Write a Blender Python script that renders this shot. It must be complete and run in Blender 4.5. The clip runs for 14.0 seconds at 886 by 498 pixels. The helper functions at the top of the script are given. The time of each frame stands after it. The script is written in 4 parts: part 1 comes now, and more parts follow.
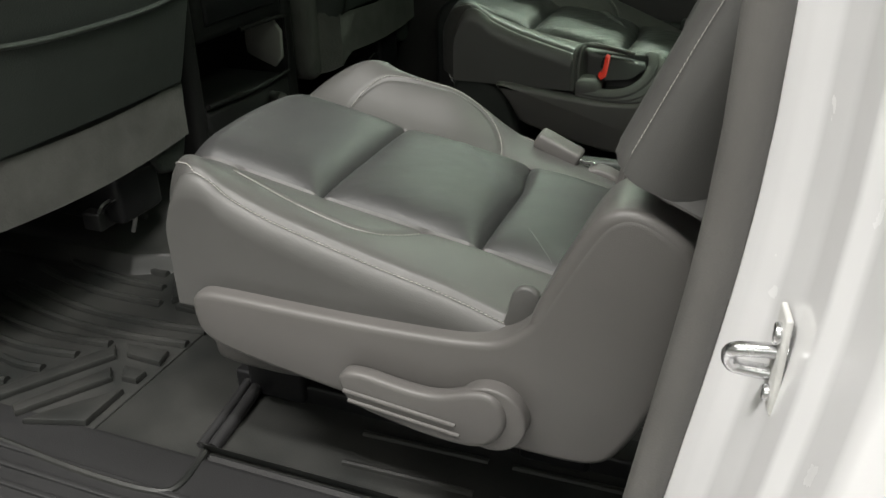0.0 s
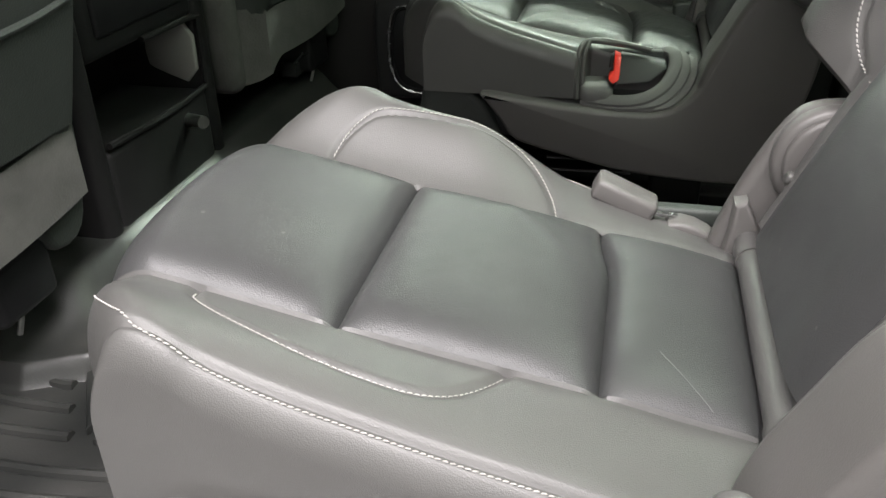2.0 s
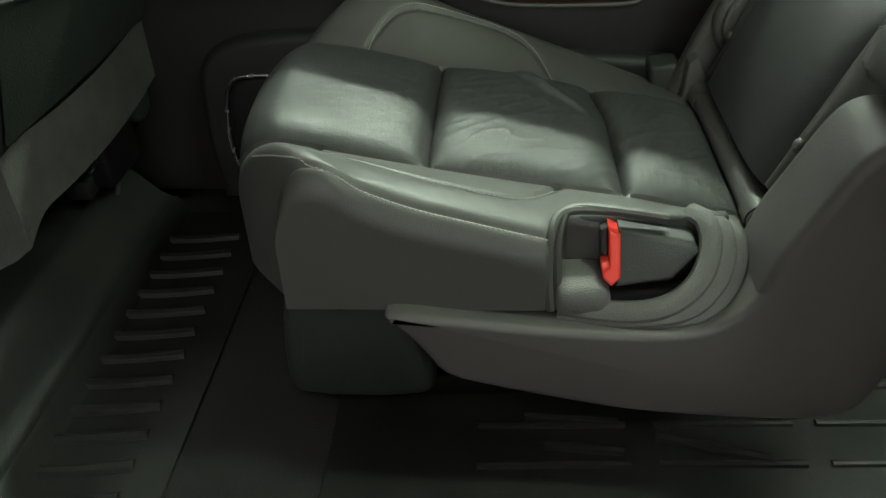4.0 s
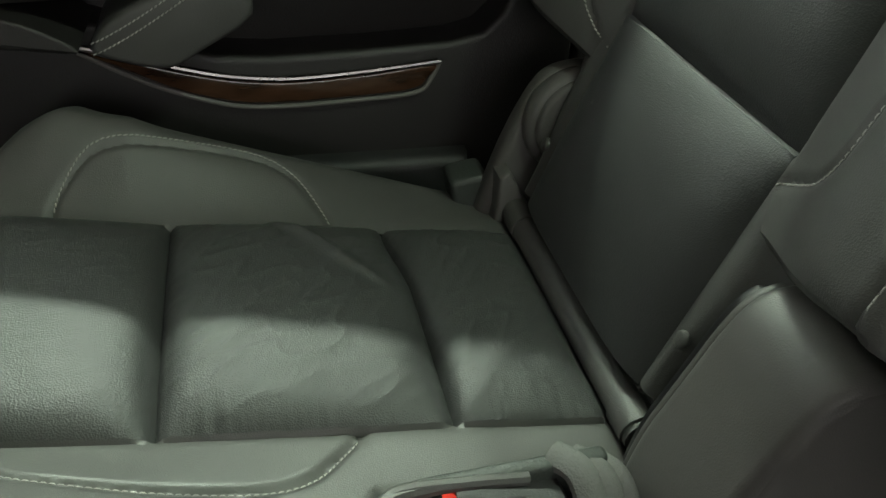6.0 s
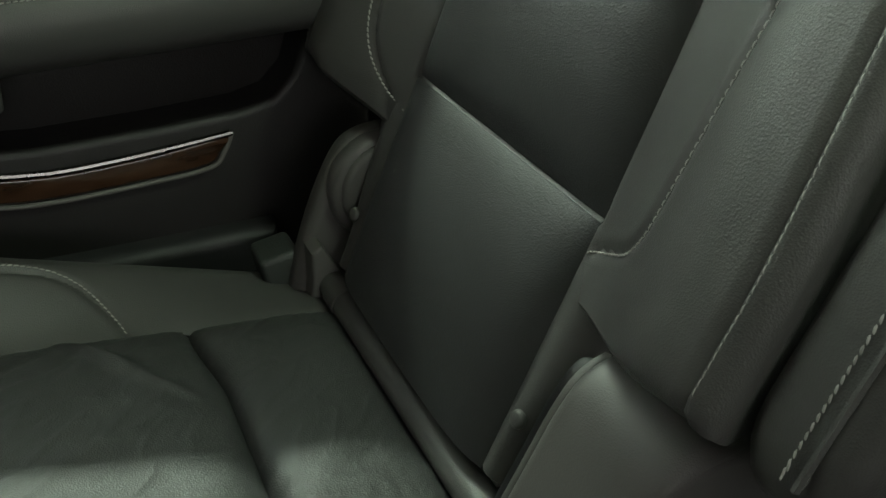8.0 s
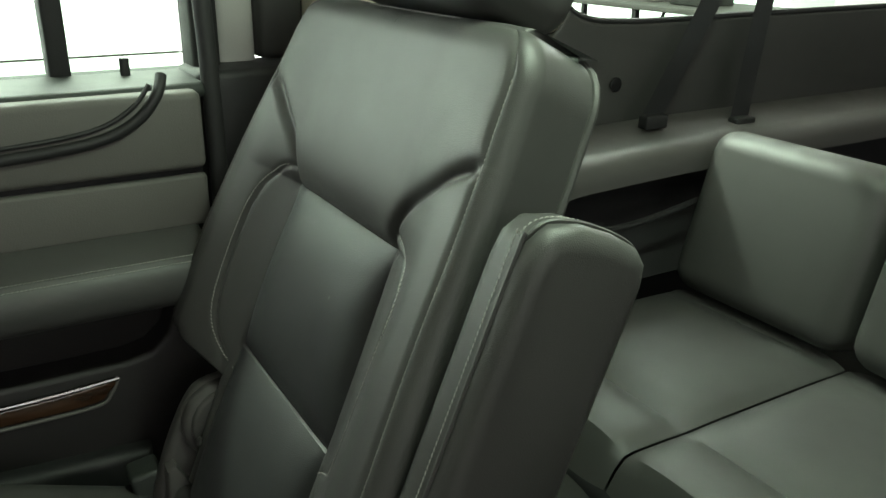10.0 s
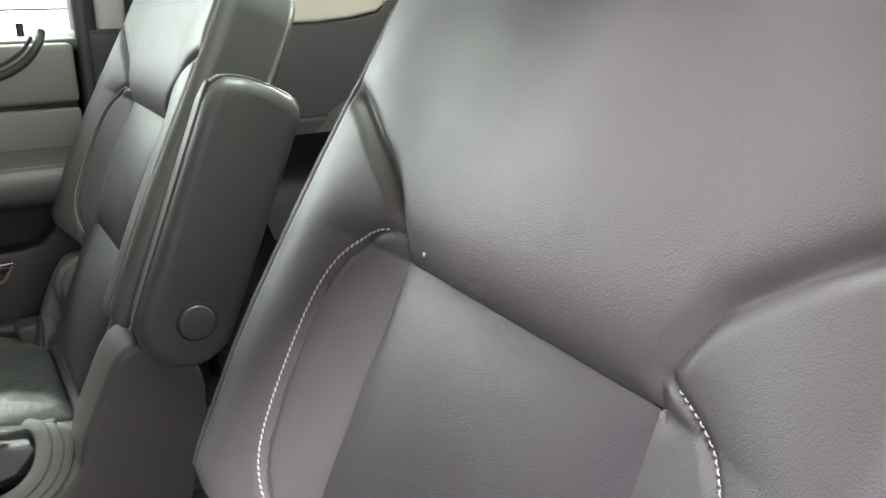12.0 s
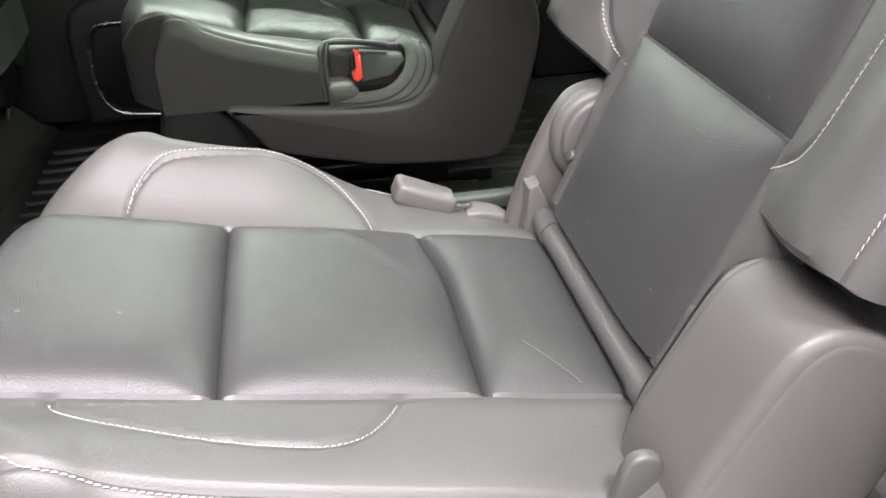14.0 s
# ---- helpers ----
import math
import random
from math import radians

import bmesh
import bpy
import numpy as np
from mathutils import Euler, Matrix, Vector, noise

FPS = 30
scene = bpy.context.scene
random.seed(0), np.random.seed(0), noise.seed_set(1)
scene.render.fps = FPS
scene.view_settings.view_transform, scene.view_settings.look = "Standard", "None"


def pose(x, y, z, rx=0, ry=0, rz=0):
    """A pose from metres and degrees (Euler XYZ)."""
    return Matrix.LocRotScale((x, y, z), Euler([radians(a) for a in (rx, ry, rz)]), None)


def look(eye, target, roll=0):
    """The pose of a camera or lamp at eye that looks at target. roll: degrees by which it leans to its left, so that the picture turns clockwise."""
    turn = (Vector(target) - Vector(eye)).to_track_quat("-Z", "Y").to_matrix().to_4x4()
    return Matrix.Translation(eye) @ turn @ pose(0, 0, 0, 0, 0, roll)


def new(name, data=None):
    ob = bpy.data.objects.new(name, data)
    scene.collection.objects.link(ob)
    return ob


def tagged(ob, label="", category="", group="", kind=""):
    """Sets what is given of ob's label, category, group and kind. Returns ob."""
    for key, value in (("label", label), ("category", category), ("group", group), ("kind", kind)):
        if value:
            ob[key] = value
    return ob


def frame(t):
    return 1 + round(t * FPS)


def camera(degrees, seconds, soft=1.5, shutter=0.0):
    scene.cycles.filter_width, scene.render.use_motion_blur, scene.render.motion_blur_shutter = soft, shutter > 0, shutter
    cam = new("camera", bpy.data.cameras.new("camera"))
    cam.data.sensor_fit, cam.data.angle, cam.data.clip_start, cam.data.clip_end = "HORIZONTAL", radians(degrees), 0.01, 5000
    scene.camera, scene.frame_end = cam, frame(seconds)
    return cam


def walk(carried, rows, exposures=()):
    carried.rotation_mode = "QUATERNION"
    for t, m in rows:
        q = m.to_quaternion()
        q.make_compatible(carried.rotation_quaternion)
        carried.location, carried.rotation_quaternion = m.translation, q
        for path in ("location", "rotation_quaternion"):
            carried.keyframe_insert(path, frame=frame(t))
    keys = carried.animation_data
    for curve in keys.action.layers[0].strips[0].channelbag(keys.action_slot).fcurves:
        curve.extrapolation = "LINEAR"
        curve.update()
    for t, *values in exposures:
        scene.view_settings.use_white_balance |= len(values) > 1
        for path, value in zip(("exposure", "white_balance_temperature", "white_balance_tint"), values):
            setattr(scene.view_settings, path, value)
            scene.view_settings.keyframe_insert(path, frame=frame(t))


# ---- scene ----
cam = camera(56.7, 14.0)
PATH = [
    (0, (0.433, 0.177, 0.987), (-0.222, 1.825, 0.064), -1.1),
    (0.5, (0.334, 0.246, 0.961), (-0.335, 1.886, 0.032), -1.3),
    (1, (0.263, 0.29, 0.956), (-0.378, 1.933, 0.013), -1.6),
    (1.5, (0.222, 0.348, 0.949), (-0.301, 2.026, -0.005), -1.0),
    (2, (0.187, 0.455, 0.952), (-0.218, 2.149, -0.032), -1.4),
    (2.2, (0.175, 0.503, 0.962), (-0.197, 2.196, -0.035), -2.1),
    (4.3, (0.055, 1.196, 1.016), (-0.049, 2.823, -0.142), -2.5),
    (4.5, (0.048, 1.267, 1.026), (-0.033, 2.894, -0.135), -2.4),
    (5, (0.043, 1.354, 1.0), (0.062, 2.984, -0.159), -1.4),
    (5.5, (0.078, 1.384, 0.993), (0.273, 3.005, -0.162), -0.8),
    (6, (0.095, 1.395, 0.998), (0.458, 2.983, -0.162), -0.1),
    (6.5, (0.101, 1.421, 0.964), (0.608, 2.966, -0.2), 0.6),
    (7, (0.108, 1.448, 0.944), (0.745, 2.947, -0.217), 1.3),
    (7.5, (0.113, 1.453, 0.967), (0.818, 2.933, -0.179), 0.1),
    (8, (0.129, 1.445, 1.014), (0.876, 2.925, -0.105), -0.1),
    (8.5, (0.133, 1.414, 1.077), (0.959, 2.921, 0.054), -0.1),
    (9, (0.14, 1.358, 1.149), (1.027, 2.911, 0.254), 0.6),
    (9.2, (0.147, 1.331, 1.171), (1.045, 2.905, 0.324), 0.5),
    (11.3, (0.18, 0.825, 1.209), (1.187, 2.429, 0.567), 1.4),
    (11.5, (0.193, 0.777, 1.187), (1.19, 2.386, 0.541), 0.7),
    (12, (0.212, 0.681, 1.129), (1.198, 2.3, 0.493), 0.0),
    (12.5, (0.187, 0.615, 1.102), (1.147, 2.246, 0.456), 0.0),
    (13, (0.156, 0.554, 1.035), (1.024, 2.183, 0.263), -0.7),
    (13.5, (0.099, 0.484, 0.995), (0.671, 2.162, 0.068), -0.7),
    (14, (0.084, 0.462, 0.99), (0.369, 2.144, -0.053), -1.8),
]
EXPOSURES = [(0.0, -0.45, 6650, 4), (0.5, 0.25, 6700, 4), (1.0, 0.77, 6600, 7), (1.5, 0.7, 6550, 10), (2.2, 0.42, 6500, 11), (4.3, 0.40, 6600, 8), (6.0, 0.25, 6600, 8), (7.5, 0.10, 6550, 7), (9.2, -0.06, 6600, 5), (11.3, 0.78, 6450, 13), (12.0, 1.05, 6350, 24), (12.5, 1.09, 6400, 19), (14.0, 0.92, 6450, 17)]
walk(cam, [(t, look(eye, target, roll)) for t, eye, target, roll in PATH], EXPOSURES)

# ---- light ----
world = bpy.data.worlds.new("workshop_air")
scene.world = world
world.use_nodes = True
world.node_tree.nodes["Background"].inputs[0].default_value = (0.80, 0.86, 0.80, 1)
world.node_tree.nodes["Background"].inputs[1].default_value = 0.015


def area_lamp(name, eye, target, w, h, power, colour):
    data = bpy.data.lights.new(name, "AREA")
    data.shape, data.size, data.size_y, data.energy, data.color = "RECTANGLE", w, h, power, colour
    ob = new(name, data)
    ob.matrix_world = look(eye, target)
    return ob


area_lamp("unseen_workshop_light", (-0.90, -0.385, 3.35), (-0.90, 1.0, 0.6), 1.2, 0.20, 145, (1.0, 0.95, 0.96))
area_lamp("unseen_workshop_light", (1.10, -0.385, 3.35), (1.10, 1.0, 0.6), 1.2, 0.20, 162, (1.0, 0.95, 0.96))
# The next two are broad fills added outside the open doorway.
area_lamp("unseen_workshop_light", (0.1, -2.4, 2.1), (0.4, 0.9, 0.8), 2.2, 0.9, 27, (1.0, 0.97, 0.97))
area_lamp("unseen_workshop_light", (0.2, -1.6, 4.1), (0.1, 1.0, 0.7), 2.4, 0.40, 22, (1.0, 0.95, 0.95))
area_lamp("unseen_workshop_light", (0.55, 4.00, 3.05), (0.55, 1.8, 0.6), 1.0, 0.07, 112, (0.84, 1.0, 0.83))
# Extra fill added beyond the far window for the near backrest wing.
area_lamp("unseen_workshop_light", (-0.4, 4.5, 1.95), (0.4, 1.3, 0.95), 1.5, 0.5, 12, (0.92, 1.0, 0.93))
area_lamp("window_light", (-0.12, 2.46, 1.36), (0.0, 1.2, 0.6), 0.75, 0.26, 2.8, (0.95, 0.98, 0.98))
# No fixture known here; unseen fill that lights the seats from above.
area_lamp("unseen_cabin_fill", (0.66, 1.52, 1.636), (0.66, 1.521, 0.6), 0.20, 0.12, 6.0, (0.80, 1.0, 0.79))
area_lamp("window_light", (1.4, 2.46, 1.40), (1.0, 1.4, 0.7), 0.6, 0.24, 6, (0.95, 1.0, 0.95))


# ---- materials ----
def material(name, colour, rough, metal=0.0, grain=0.0, grain_scale=400.0, vary=0.15, vary_scale=6.0, tint=None, coat=0.0, spec=0.5, stretch=None, crease=0.0, specks=0.0):
    """A principled surface with fine relief and two scales of colour variation."""
    m = bpy.data.materials.new(name)
    m.use_nodes = True
    t = m.node_tree
    b = t.nodes["Principled BSDF"]
    b.inputs["Roughness"].default_value, b.inputs["Metallic"].default_value = rough, metal
    b.inputs["Coat Weight"].default_value, b.inputs["Specular IOR Level"].default_value = coat, spec
    co = t.nodes.new("ShaderNodeTexCoord")
    source = co.outputs["Object"]
    if stretch:
        mp = t.nodes.new("ShaderNodeMapping")
        mp.inputs["Scale"].default_value = stretch
        t.links.new(source, mp.inputs["Vector"])
        source = mp.outputs["Vector"]
    big = t.nodes.new("ShaderNodeTexNoise")
    big.inputs["Scale"].default_value, big.inputs["Detail"].default_value = vary_scale, 6
    t.links.new(source, big.inputs["Vector"])
    ramp = t.nodes.new("ShaderNodeValToRGB")
    a = [c * (1 - vary) for c in colour]
    z = [min(1, c * (1 + vary)) for c in (tint or colour)]
    ramp.color_ramp.elements[0].color, ramp.color_ramp.elements[1].color = (*a, 1), (*z, 1)
    ramp.color_ramp.elements[0].position, ramp.color_ramp.elements[1].position = 0.3, 0.7
    t.links.new(big.outputs["Fac"], ramp.inputs["Fac"])
    t.links.new(ramp.outputs["Color"], b.inputs["Base Color"])
    rr = t.nodes.new("ShaderNodeMapRange")
    rr.inputs["To Min"].default_value, rr.inputs["To Max"].default_value = max(0.02, rough - 0.07), min(1, rough + 0.07)
    mid = t.nodes.new("ShaderNodeTexNoise")
    mid.inputs["Scale"].default_value, mid.inputs["Detail"].default_value = vary_scale * 5, 4
    t.links.new(source, mid.inputs["Vector"])
    t.links.new(mid.outputs["Fac"], rr.inputs["Value"])
    t.links.new(rr.outputs["Result"], b.inputs["Roughness"])
    if grain:
        v = t.nodes.new("ShaderNodeTexVoronoi")
        v.inputs["Scale"].default_value = grain_scale
        t.links.new(source, v.inputs["Vector"])
        bump = t.nodes.new("ShaderNodeBump")
        bump.inputs["Strength"].default_value, bump.inputs["Distance"].default_value = grain, 0.0006
        t.links.new(v.outputs["Distance"], bump.inputs["Height"])
        t.links.new(bump.outputs["Normal"], b.inputs["Normal"])
        if crease:
            mp = t.nodes.new("ShaderNodeMapping")
            mp.inputs["Scale"].default_value, mp.inputs["Rotation"].default_value = (1.0, 0.32, 1.0), (0, 0, 0.5)
            t.links.new(co.outputs["Object"], mp.inputs["Vector"])
            fold = t.nodes.new("ShaderNodeTexNoise")
            fold.noise_type = "RIDGED_MULTIFRACTAL"
            fold.inputs["Scale"].default_value, fold.inputs["Detail"].default_value, fold.inputs["Distortion"].default_value = 22, 4, 0.6
            t.links.new(mp.outputs["Vector"], fold.inputs["Vector"])
            wrinkle = t.nodes.new("ShaderNodeBump")
            wrinkle.inputs["Strength"].default_value, wrinkle.inputs["Distance"].default_value = crease, 0.0022
            t.links.new(fold.outputs["Fac"], wrinkle.inputs["Height"])
            t.links.new(wrinkle.outputs["Normal"], bump.inputs["Normal"])
    if specks:
        dots = t.nodes.new("ShaderNodeTexVoronoi")
        dots.inputs["Scale"].default_value = 26
        t.links.new(co.outputs["Object"], dots.inputs["Vector"])
        near = t.nodes.new("ShaderNodeMapRange")
        near.inputs["From Min"].default_value, near.inputs["From Max"].default_value = 0.035, 0.055
        near.inputs["To Min"].default_value, near.inputs["To Max"].default_value = specks, 0.0
        t.links.new(dots.outputs["Distance"], near.inputs["Value"])
        mix = t.nodes.new("ShaderNodeMixRGB")
        mix.inputs["Color2"].default_value = (0.40, 0.39, 0.37, 1)
        t.links.new(near.outputs["Result"], mix.inputs["Fac"])
        t.links.new(ramp.outputs["Color"], mix.inputs["Color1"])
        t.links.new(mix.outputs["Color"], b.inputs["Base Color"])
    return m


def glass(name, colour):
    m = bpy.data.materials.new(name)
    m.use_nodes = True
    b = m.node_tree.nodes["Principled BSDF"]
    b.inputs["Base Color"].default_value = (*colour, 1)
    b.inputs["Transmission Weight"].default_value, b.inputs["Roughness"].default_value, b.inputs["IOR"].default_value = 1.0, 0.0, 1.02
    return m


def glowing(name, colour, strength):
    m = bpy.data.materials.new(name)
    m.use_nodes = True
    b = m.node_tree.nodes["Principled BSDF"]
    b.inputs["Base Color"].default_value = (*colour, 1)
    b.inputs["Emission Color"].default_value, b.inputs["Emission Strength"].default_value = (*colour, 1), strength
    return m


LEATHER = material("smooth_leather", (0.070, 0.069, 0.066), 0.45, spec=0.5, grain=0.24, grain_scale=1000, vary=0.08, crease=0.06)
INSERT = material("insert_leather", (0.040, 0.0405, 0.0405), 0.43, grain=0.30, grain_scale=900, vary=0.12, spec=0.45, crease=0.08, specks=0.15)
CREASED = material("creased_leather", (0.045, 0.046, 0.045), 0.40, grain=0.44, grain_scale=900, vary=0.14, spec=0.35, crease=0.30)
DOORTRIM = material("door_panel_plastic", (0.0145, 0.013, 0.0125), 0.52, grain=0.3, grain_scale=600, vary=0.08)
PLASTIC = material("moulded_plastic", (0.088, 0.084, 0.080), 0.45, grain=0.20, grain_scale=900, vary=0.06)
DARK = material("dark_plastic", (0.019, 0.019, 0.0195), 0.55, grain=0.25, grain_scale=600, vary=0.12)
BLACK = material("black_steel", (0.012, 0.012, 0.013), 0.45, metal=0.3, vary=0.3)
RUBBER = material("floor_rubber", (0.021, 0.023, 0.022), 0.38, grain=0.18, grain_scale=350, vary=0.30, vary_scale=9, tint=(0.030, 0.030, 0.028))
SOOT = material("black_plastic", (0.010, 0.010, 0.010), 0.62, grain=0.25, grain_scale=600, vary=0.15, spec=0.3)
QUARTER = material("quarter_trim_plastic", (0.052, 0.051, 0.049), 0.48, grain=0.25, grain_scale=600, vary=0.08)
PILLAR = material("pale_pillar_trim", (0.50, 0.49, 0.47), 0.7, grain=0.3, grain_scale=500, vary=0.05)
CARPET = material("carpet", (0.030, 0.030, 0.030), 0.95, grain=1.0, grain_scale=300, vary=0.3)
# Greenish base colour holds the green cabin light on these dark parts.
SEATBACK = material("green_lit_seat_vinyl", (0.029, 0.034, 0.030), 0.55, grain=0.5, grain_scale=420, vary=0.12)
FELT = material("trim_carpet", (0.075, 0.075, 0.069), 0.9, grain=0.9, grain_scale=260, vary=0.18, vary_scale=20)
THREAD = material("pale_thread", (0.34, 0.33, 0.31), 0.75, vary=0.12, vary_scale=80)
PAINT = material("white_paint", (0.88, 0.88, 0.89), 0.25, vary=0.03, coat=0.6)
CHROME = material("chrome", (0.70, 0.70, 0.71), 0.26, metal=1.0, vary=0.05)
SATIN = material("satin_chrome", (0.17, 0.165, 0.16), 0.28, metal=1.0, vary=0.05)
STEEL = material("zinc_steel", (0.55, 0.55, 0.54), 0.30, metal=1.0, vary=0.15, vary_scale=40)
GREYSTEEL = material("dull_grey_steel", (0.62, 0.62, 0.60), 0.6, metal=0.0, vary=0.12, vary_scale=60)
WOOD = material("burl_wood", (0.030, 0.015, 0.009), 0.22, vary=0.5, vary_scale=16, tint=(0.055, 0.027, 0.015), coat=0.6, stretch=(1, 1, 4))
RED = material("red_plastic", (0.75, 0.035, 0.02), 0.38, vary=0.08)
WEBBING = material("belt_webbing", (0.042, 0.042, 0.044), 0.7, grain=0.8, grain_scale=500, vary=0.15, stretch=(1, 1, 3))
WEBBING2 = material("grey_sleeve", (0.11, 0.11, 0.105), 0.75, grain=0.6, grain_scale=600, vary=0.12)
LINING = material("pale_lining", (0.27, 0.265, 0.25), 0.7, grain=0.3, grain_scale=500, vary=0.08)
LATCH = material("pale_latch_plastic", (0.15, 0.145, 0.14), 0.5, grain=0.2, grain_scale=600, vary=0.08)
GREYTRIM = material("grey_door_trim", (0.122, 0.116, 0.106), 0.6, grain=0.3, grain_scale=500, vary=0.06)
CREAM = material("cream_trim", (0.62, 0.58, 0.48), 0.75, grain=0.3, grain_scale=500, vary=0.05)
SEAL = material("rubber_seal", (0.018, 0.018, 0.018), 0.6, grain=0.3, grain_scale=500, vary=0.2)
GREYSEAL = material("grey_pillar_seal", (0.105, 0.102, 0.096), 0.55, grain=0.3, grain_scale=500, vary=0.15)
CONCRETE = material("workshop_concrete", (0.32, 0.31, 0.30), 0.6, vary=0.2, vary_scale=1.5)
WALLPAINT = material("workshop_wall_paint", (0.75, 0.76, 0.74), 0.8, vary=0.06, vary_scale=1.0)
GLASS = glass("green_privacy_glass", (0.80, 0.93, 0.82))
# Emission stands in for the lit workshop wall beyond the windows.
OUTSIDE = glowing("self_lit_backdrop", (0.95, 1.0, 0.95), 2.0)


# ---- building helpers ----
def thing(name, place, label, category, group="", kind=""):
    ob = new(name)
    ob.empty_display_size = 0.05
    ob.location = place
    return tagged(ob, label, category, group, kind)


def part(name, bm, mat, parent=None, label="", sharp=38):
    """One mesh object, drawn in world metres, under a thing or a part."""
    me = bpy.data.meshes.new(name)
    bmesh.ops.recalc_face_normals(bm, faces=bm.faces)
    bm.to_mesh(me)
    bm.free()
    me.materials.append(mat)
    for p in me.polygons:
        p.use_smooth = len(p.vertices) <= 6
    me.set_sharp_from_angle(angle=radians(sharp))
    ob = new(name, me)
    if parent:
        ob.parent = parent
        if parent.type == "EMPTY":
            ob.matrix_parent_inverse = Matrix.Translation(parent.location).inverted()
    if label:
        ob["label"] = label
    return ob


def smooth(a, b, x):
    t = min(1.0, max(0.0, (x - a) / (b - a)))
    return t * t * (3 - 2 * t)


def roll(e, r):
    """Round an edge: how far out and how far down after e metres over it."""
    if e <= 0:
        return 0.0, 0.0
    q = r * math.pi / 2
    if e < q:
        return r * math.sin(e / r), r * (1 - math.cos(e / r))
    return r, r + e - q


def steps(*stops):
    """Numbers that run through the stops: a, count, b, count, c ..."""
    out = [stops[0]]
    for n, b in zip(stops[1::2], stops[2::2]):
        a = out[-1]
        out += [a + (b - a) * (k + 1) / n for k in range(n)]
    return out


def sheet(fn, us, vs):
    bm = bmesh.new()
    rows = [[bm.verts.new(fn(u, v)) for v in vs] for u in us]
    for a, b in zip(rows, rows[1:]):
        for k in range(len(vs) - 1):
            bm.faces.new((a[k], a[k + 1], b[k + 1], b[k]))
    return bm


def curve(points, n=8, closed=False):
    """A smooth line through the points."""
    pts = [Vector(p) for p in points]
    out = []
    m = len(pts)
    for i in range(m if closed else m - 1):
        if closed:
            p0, p1, p2, p3 = pts[i - 1], pts[i], pts[(i + 1) % m], pts[(i + 2) % m]
        else:
            p0, p1, p2, p3 = pts[max(0, i - 1)], pts[i], pts[i + 1], pts[min(m - 1, i + 2)]
        for k in range(n):
            t = k / n
            out.append(0.5 * (2 * p1 + (p2 - p0) * t + (2 * p0 - 5 * p1 + 4 * p2 - p3) * t * t + (3 * p1 - p0 - 3 * p2 + p3) * t ** 3))
    if not closed:
        out.append(pts[-1])
    return out


def inset(outline, d):
    """An outline drawn in by d all round."""
    n = len(outline)
    area = sum(outline[k][0] * outline[(k + 1) % n][1] - outline[(k + 1) % n][0] * outline[k][1] for k in range(n))
    turn = 1 if area > 0 else -1
    out = []
    for k in range(n):
        p, q, r = Vector(outline[k - 1][:2]), Vector(outline[k][:2]), Vector(outline[(k + 1) % n][:2])
        a, b = (q - p).normalized(), (r - q).normalized()
        na, nb = Vector((-a.y, a.x)) * turn, Vector((-b.y, b.x)) * turn
        m = na + nb
        m = m.normalized() / max(0.45, m.length / 2) if m.length > 1e-6 else na
        out.append(tuple(q + m * d))
    return out


def rounded(points, times=3):
    """A closed outline with its corners cut round."""
    pts = [Vector(p[:2]) for p in points]
    for _ in range(times):
        pts = [q for a, b in zip(pts, pts[1:] + pts[:1]) for q in (a.lerp(b, 0.25), a.lerp(b, 0.75))]
    return [tuple(p) for p in pts]


def prism(outline, axis, a, b, bevel=0.0, seg=3, bm=None):
    """An outline drawn in the two other axes, drawn out from a to b along an axis, with rounded rims."""
    own = bm or bmesh.new()
    put = {"x": lambda p, d: (d, p[0], p[1]), "y": lambda p, d: (p[0], d, p[1]), "z": lambda p, d: (p[0], p[1], d)}[axis]
    way = 1 if b > a else -1
    layers = []
    for k in range(seg + 1 if bevel else 1):
        q = math.pi / 2 * k / seg
        layers.append((bevel * (1 - math.sin(q)), way * bevel * (1 - math.cos(q))))
    rings = [(i, a + o) for i, o in layers] + [(i, b - o) for i, o in layers[::-1]]
    rows = [[own.verts.new(put(p, d)) for p in (inset(outline, i) if i else outline)] for i, d in rings]
    n = len(outline)
    own.faces.new(rows[0])
    own.faces.new(rows[-1][::-1])
    for lo, hi in zip(rows, rows[1:]):
        for k in range(n):
            own.faces.new((lo[k], lo[(k + 1) % n], hi[(k + 1) % n], hi[k]))
    return own


def rbox(x0, x1, y0, y1, z0, z1, r=0.005, seg=3, turn=None, bm=None):
    """A box with rounded edges, turned about its middle."""
    own = bmesh.new()
    bmesh.ops.create_cube(own, size=1)
    c = Vector(((x0 + x1) / 2, (y0 + y1) / 2, (z0 + z1) / 2))
    bmesh.ops.scale(own, vec=(x1 - x0, y1 - y0, z1 - z0), verts=own.verts)
    if r:
        bmesh.ops.bevel(own, geom=list(own.edges), offset=r, segments=seg, profile=0.5, affect="EDGES", clamp_overlap=True)
    if turn:
        bmesh.ops.rotate(own, cent=(0, 0, 0), matrix=Euler([radians(a) for a in turn]).to_matrix(), verts=own.verts)
    bmesh.ops.translate(own, vec=c, verts=own.verts)
    if bm:
        me = bpy.data.meshes.new("spare")
        own.to_mesh(me)
        own.free()
        bm.from_mesh(me)
        bpy.data.meshes.remove(me)
        return bm
    return own


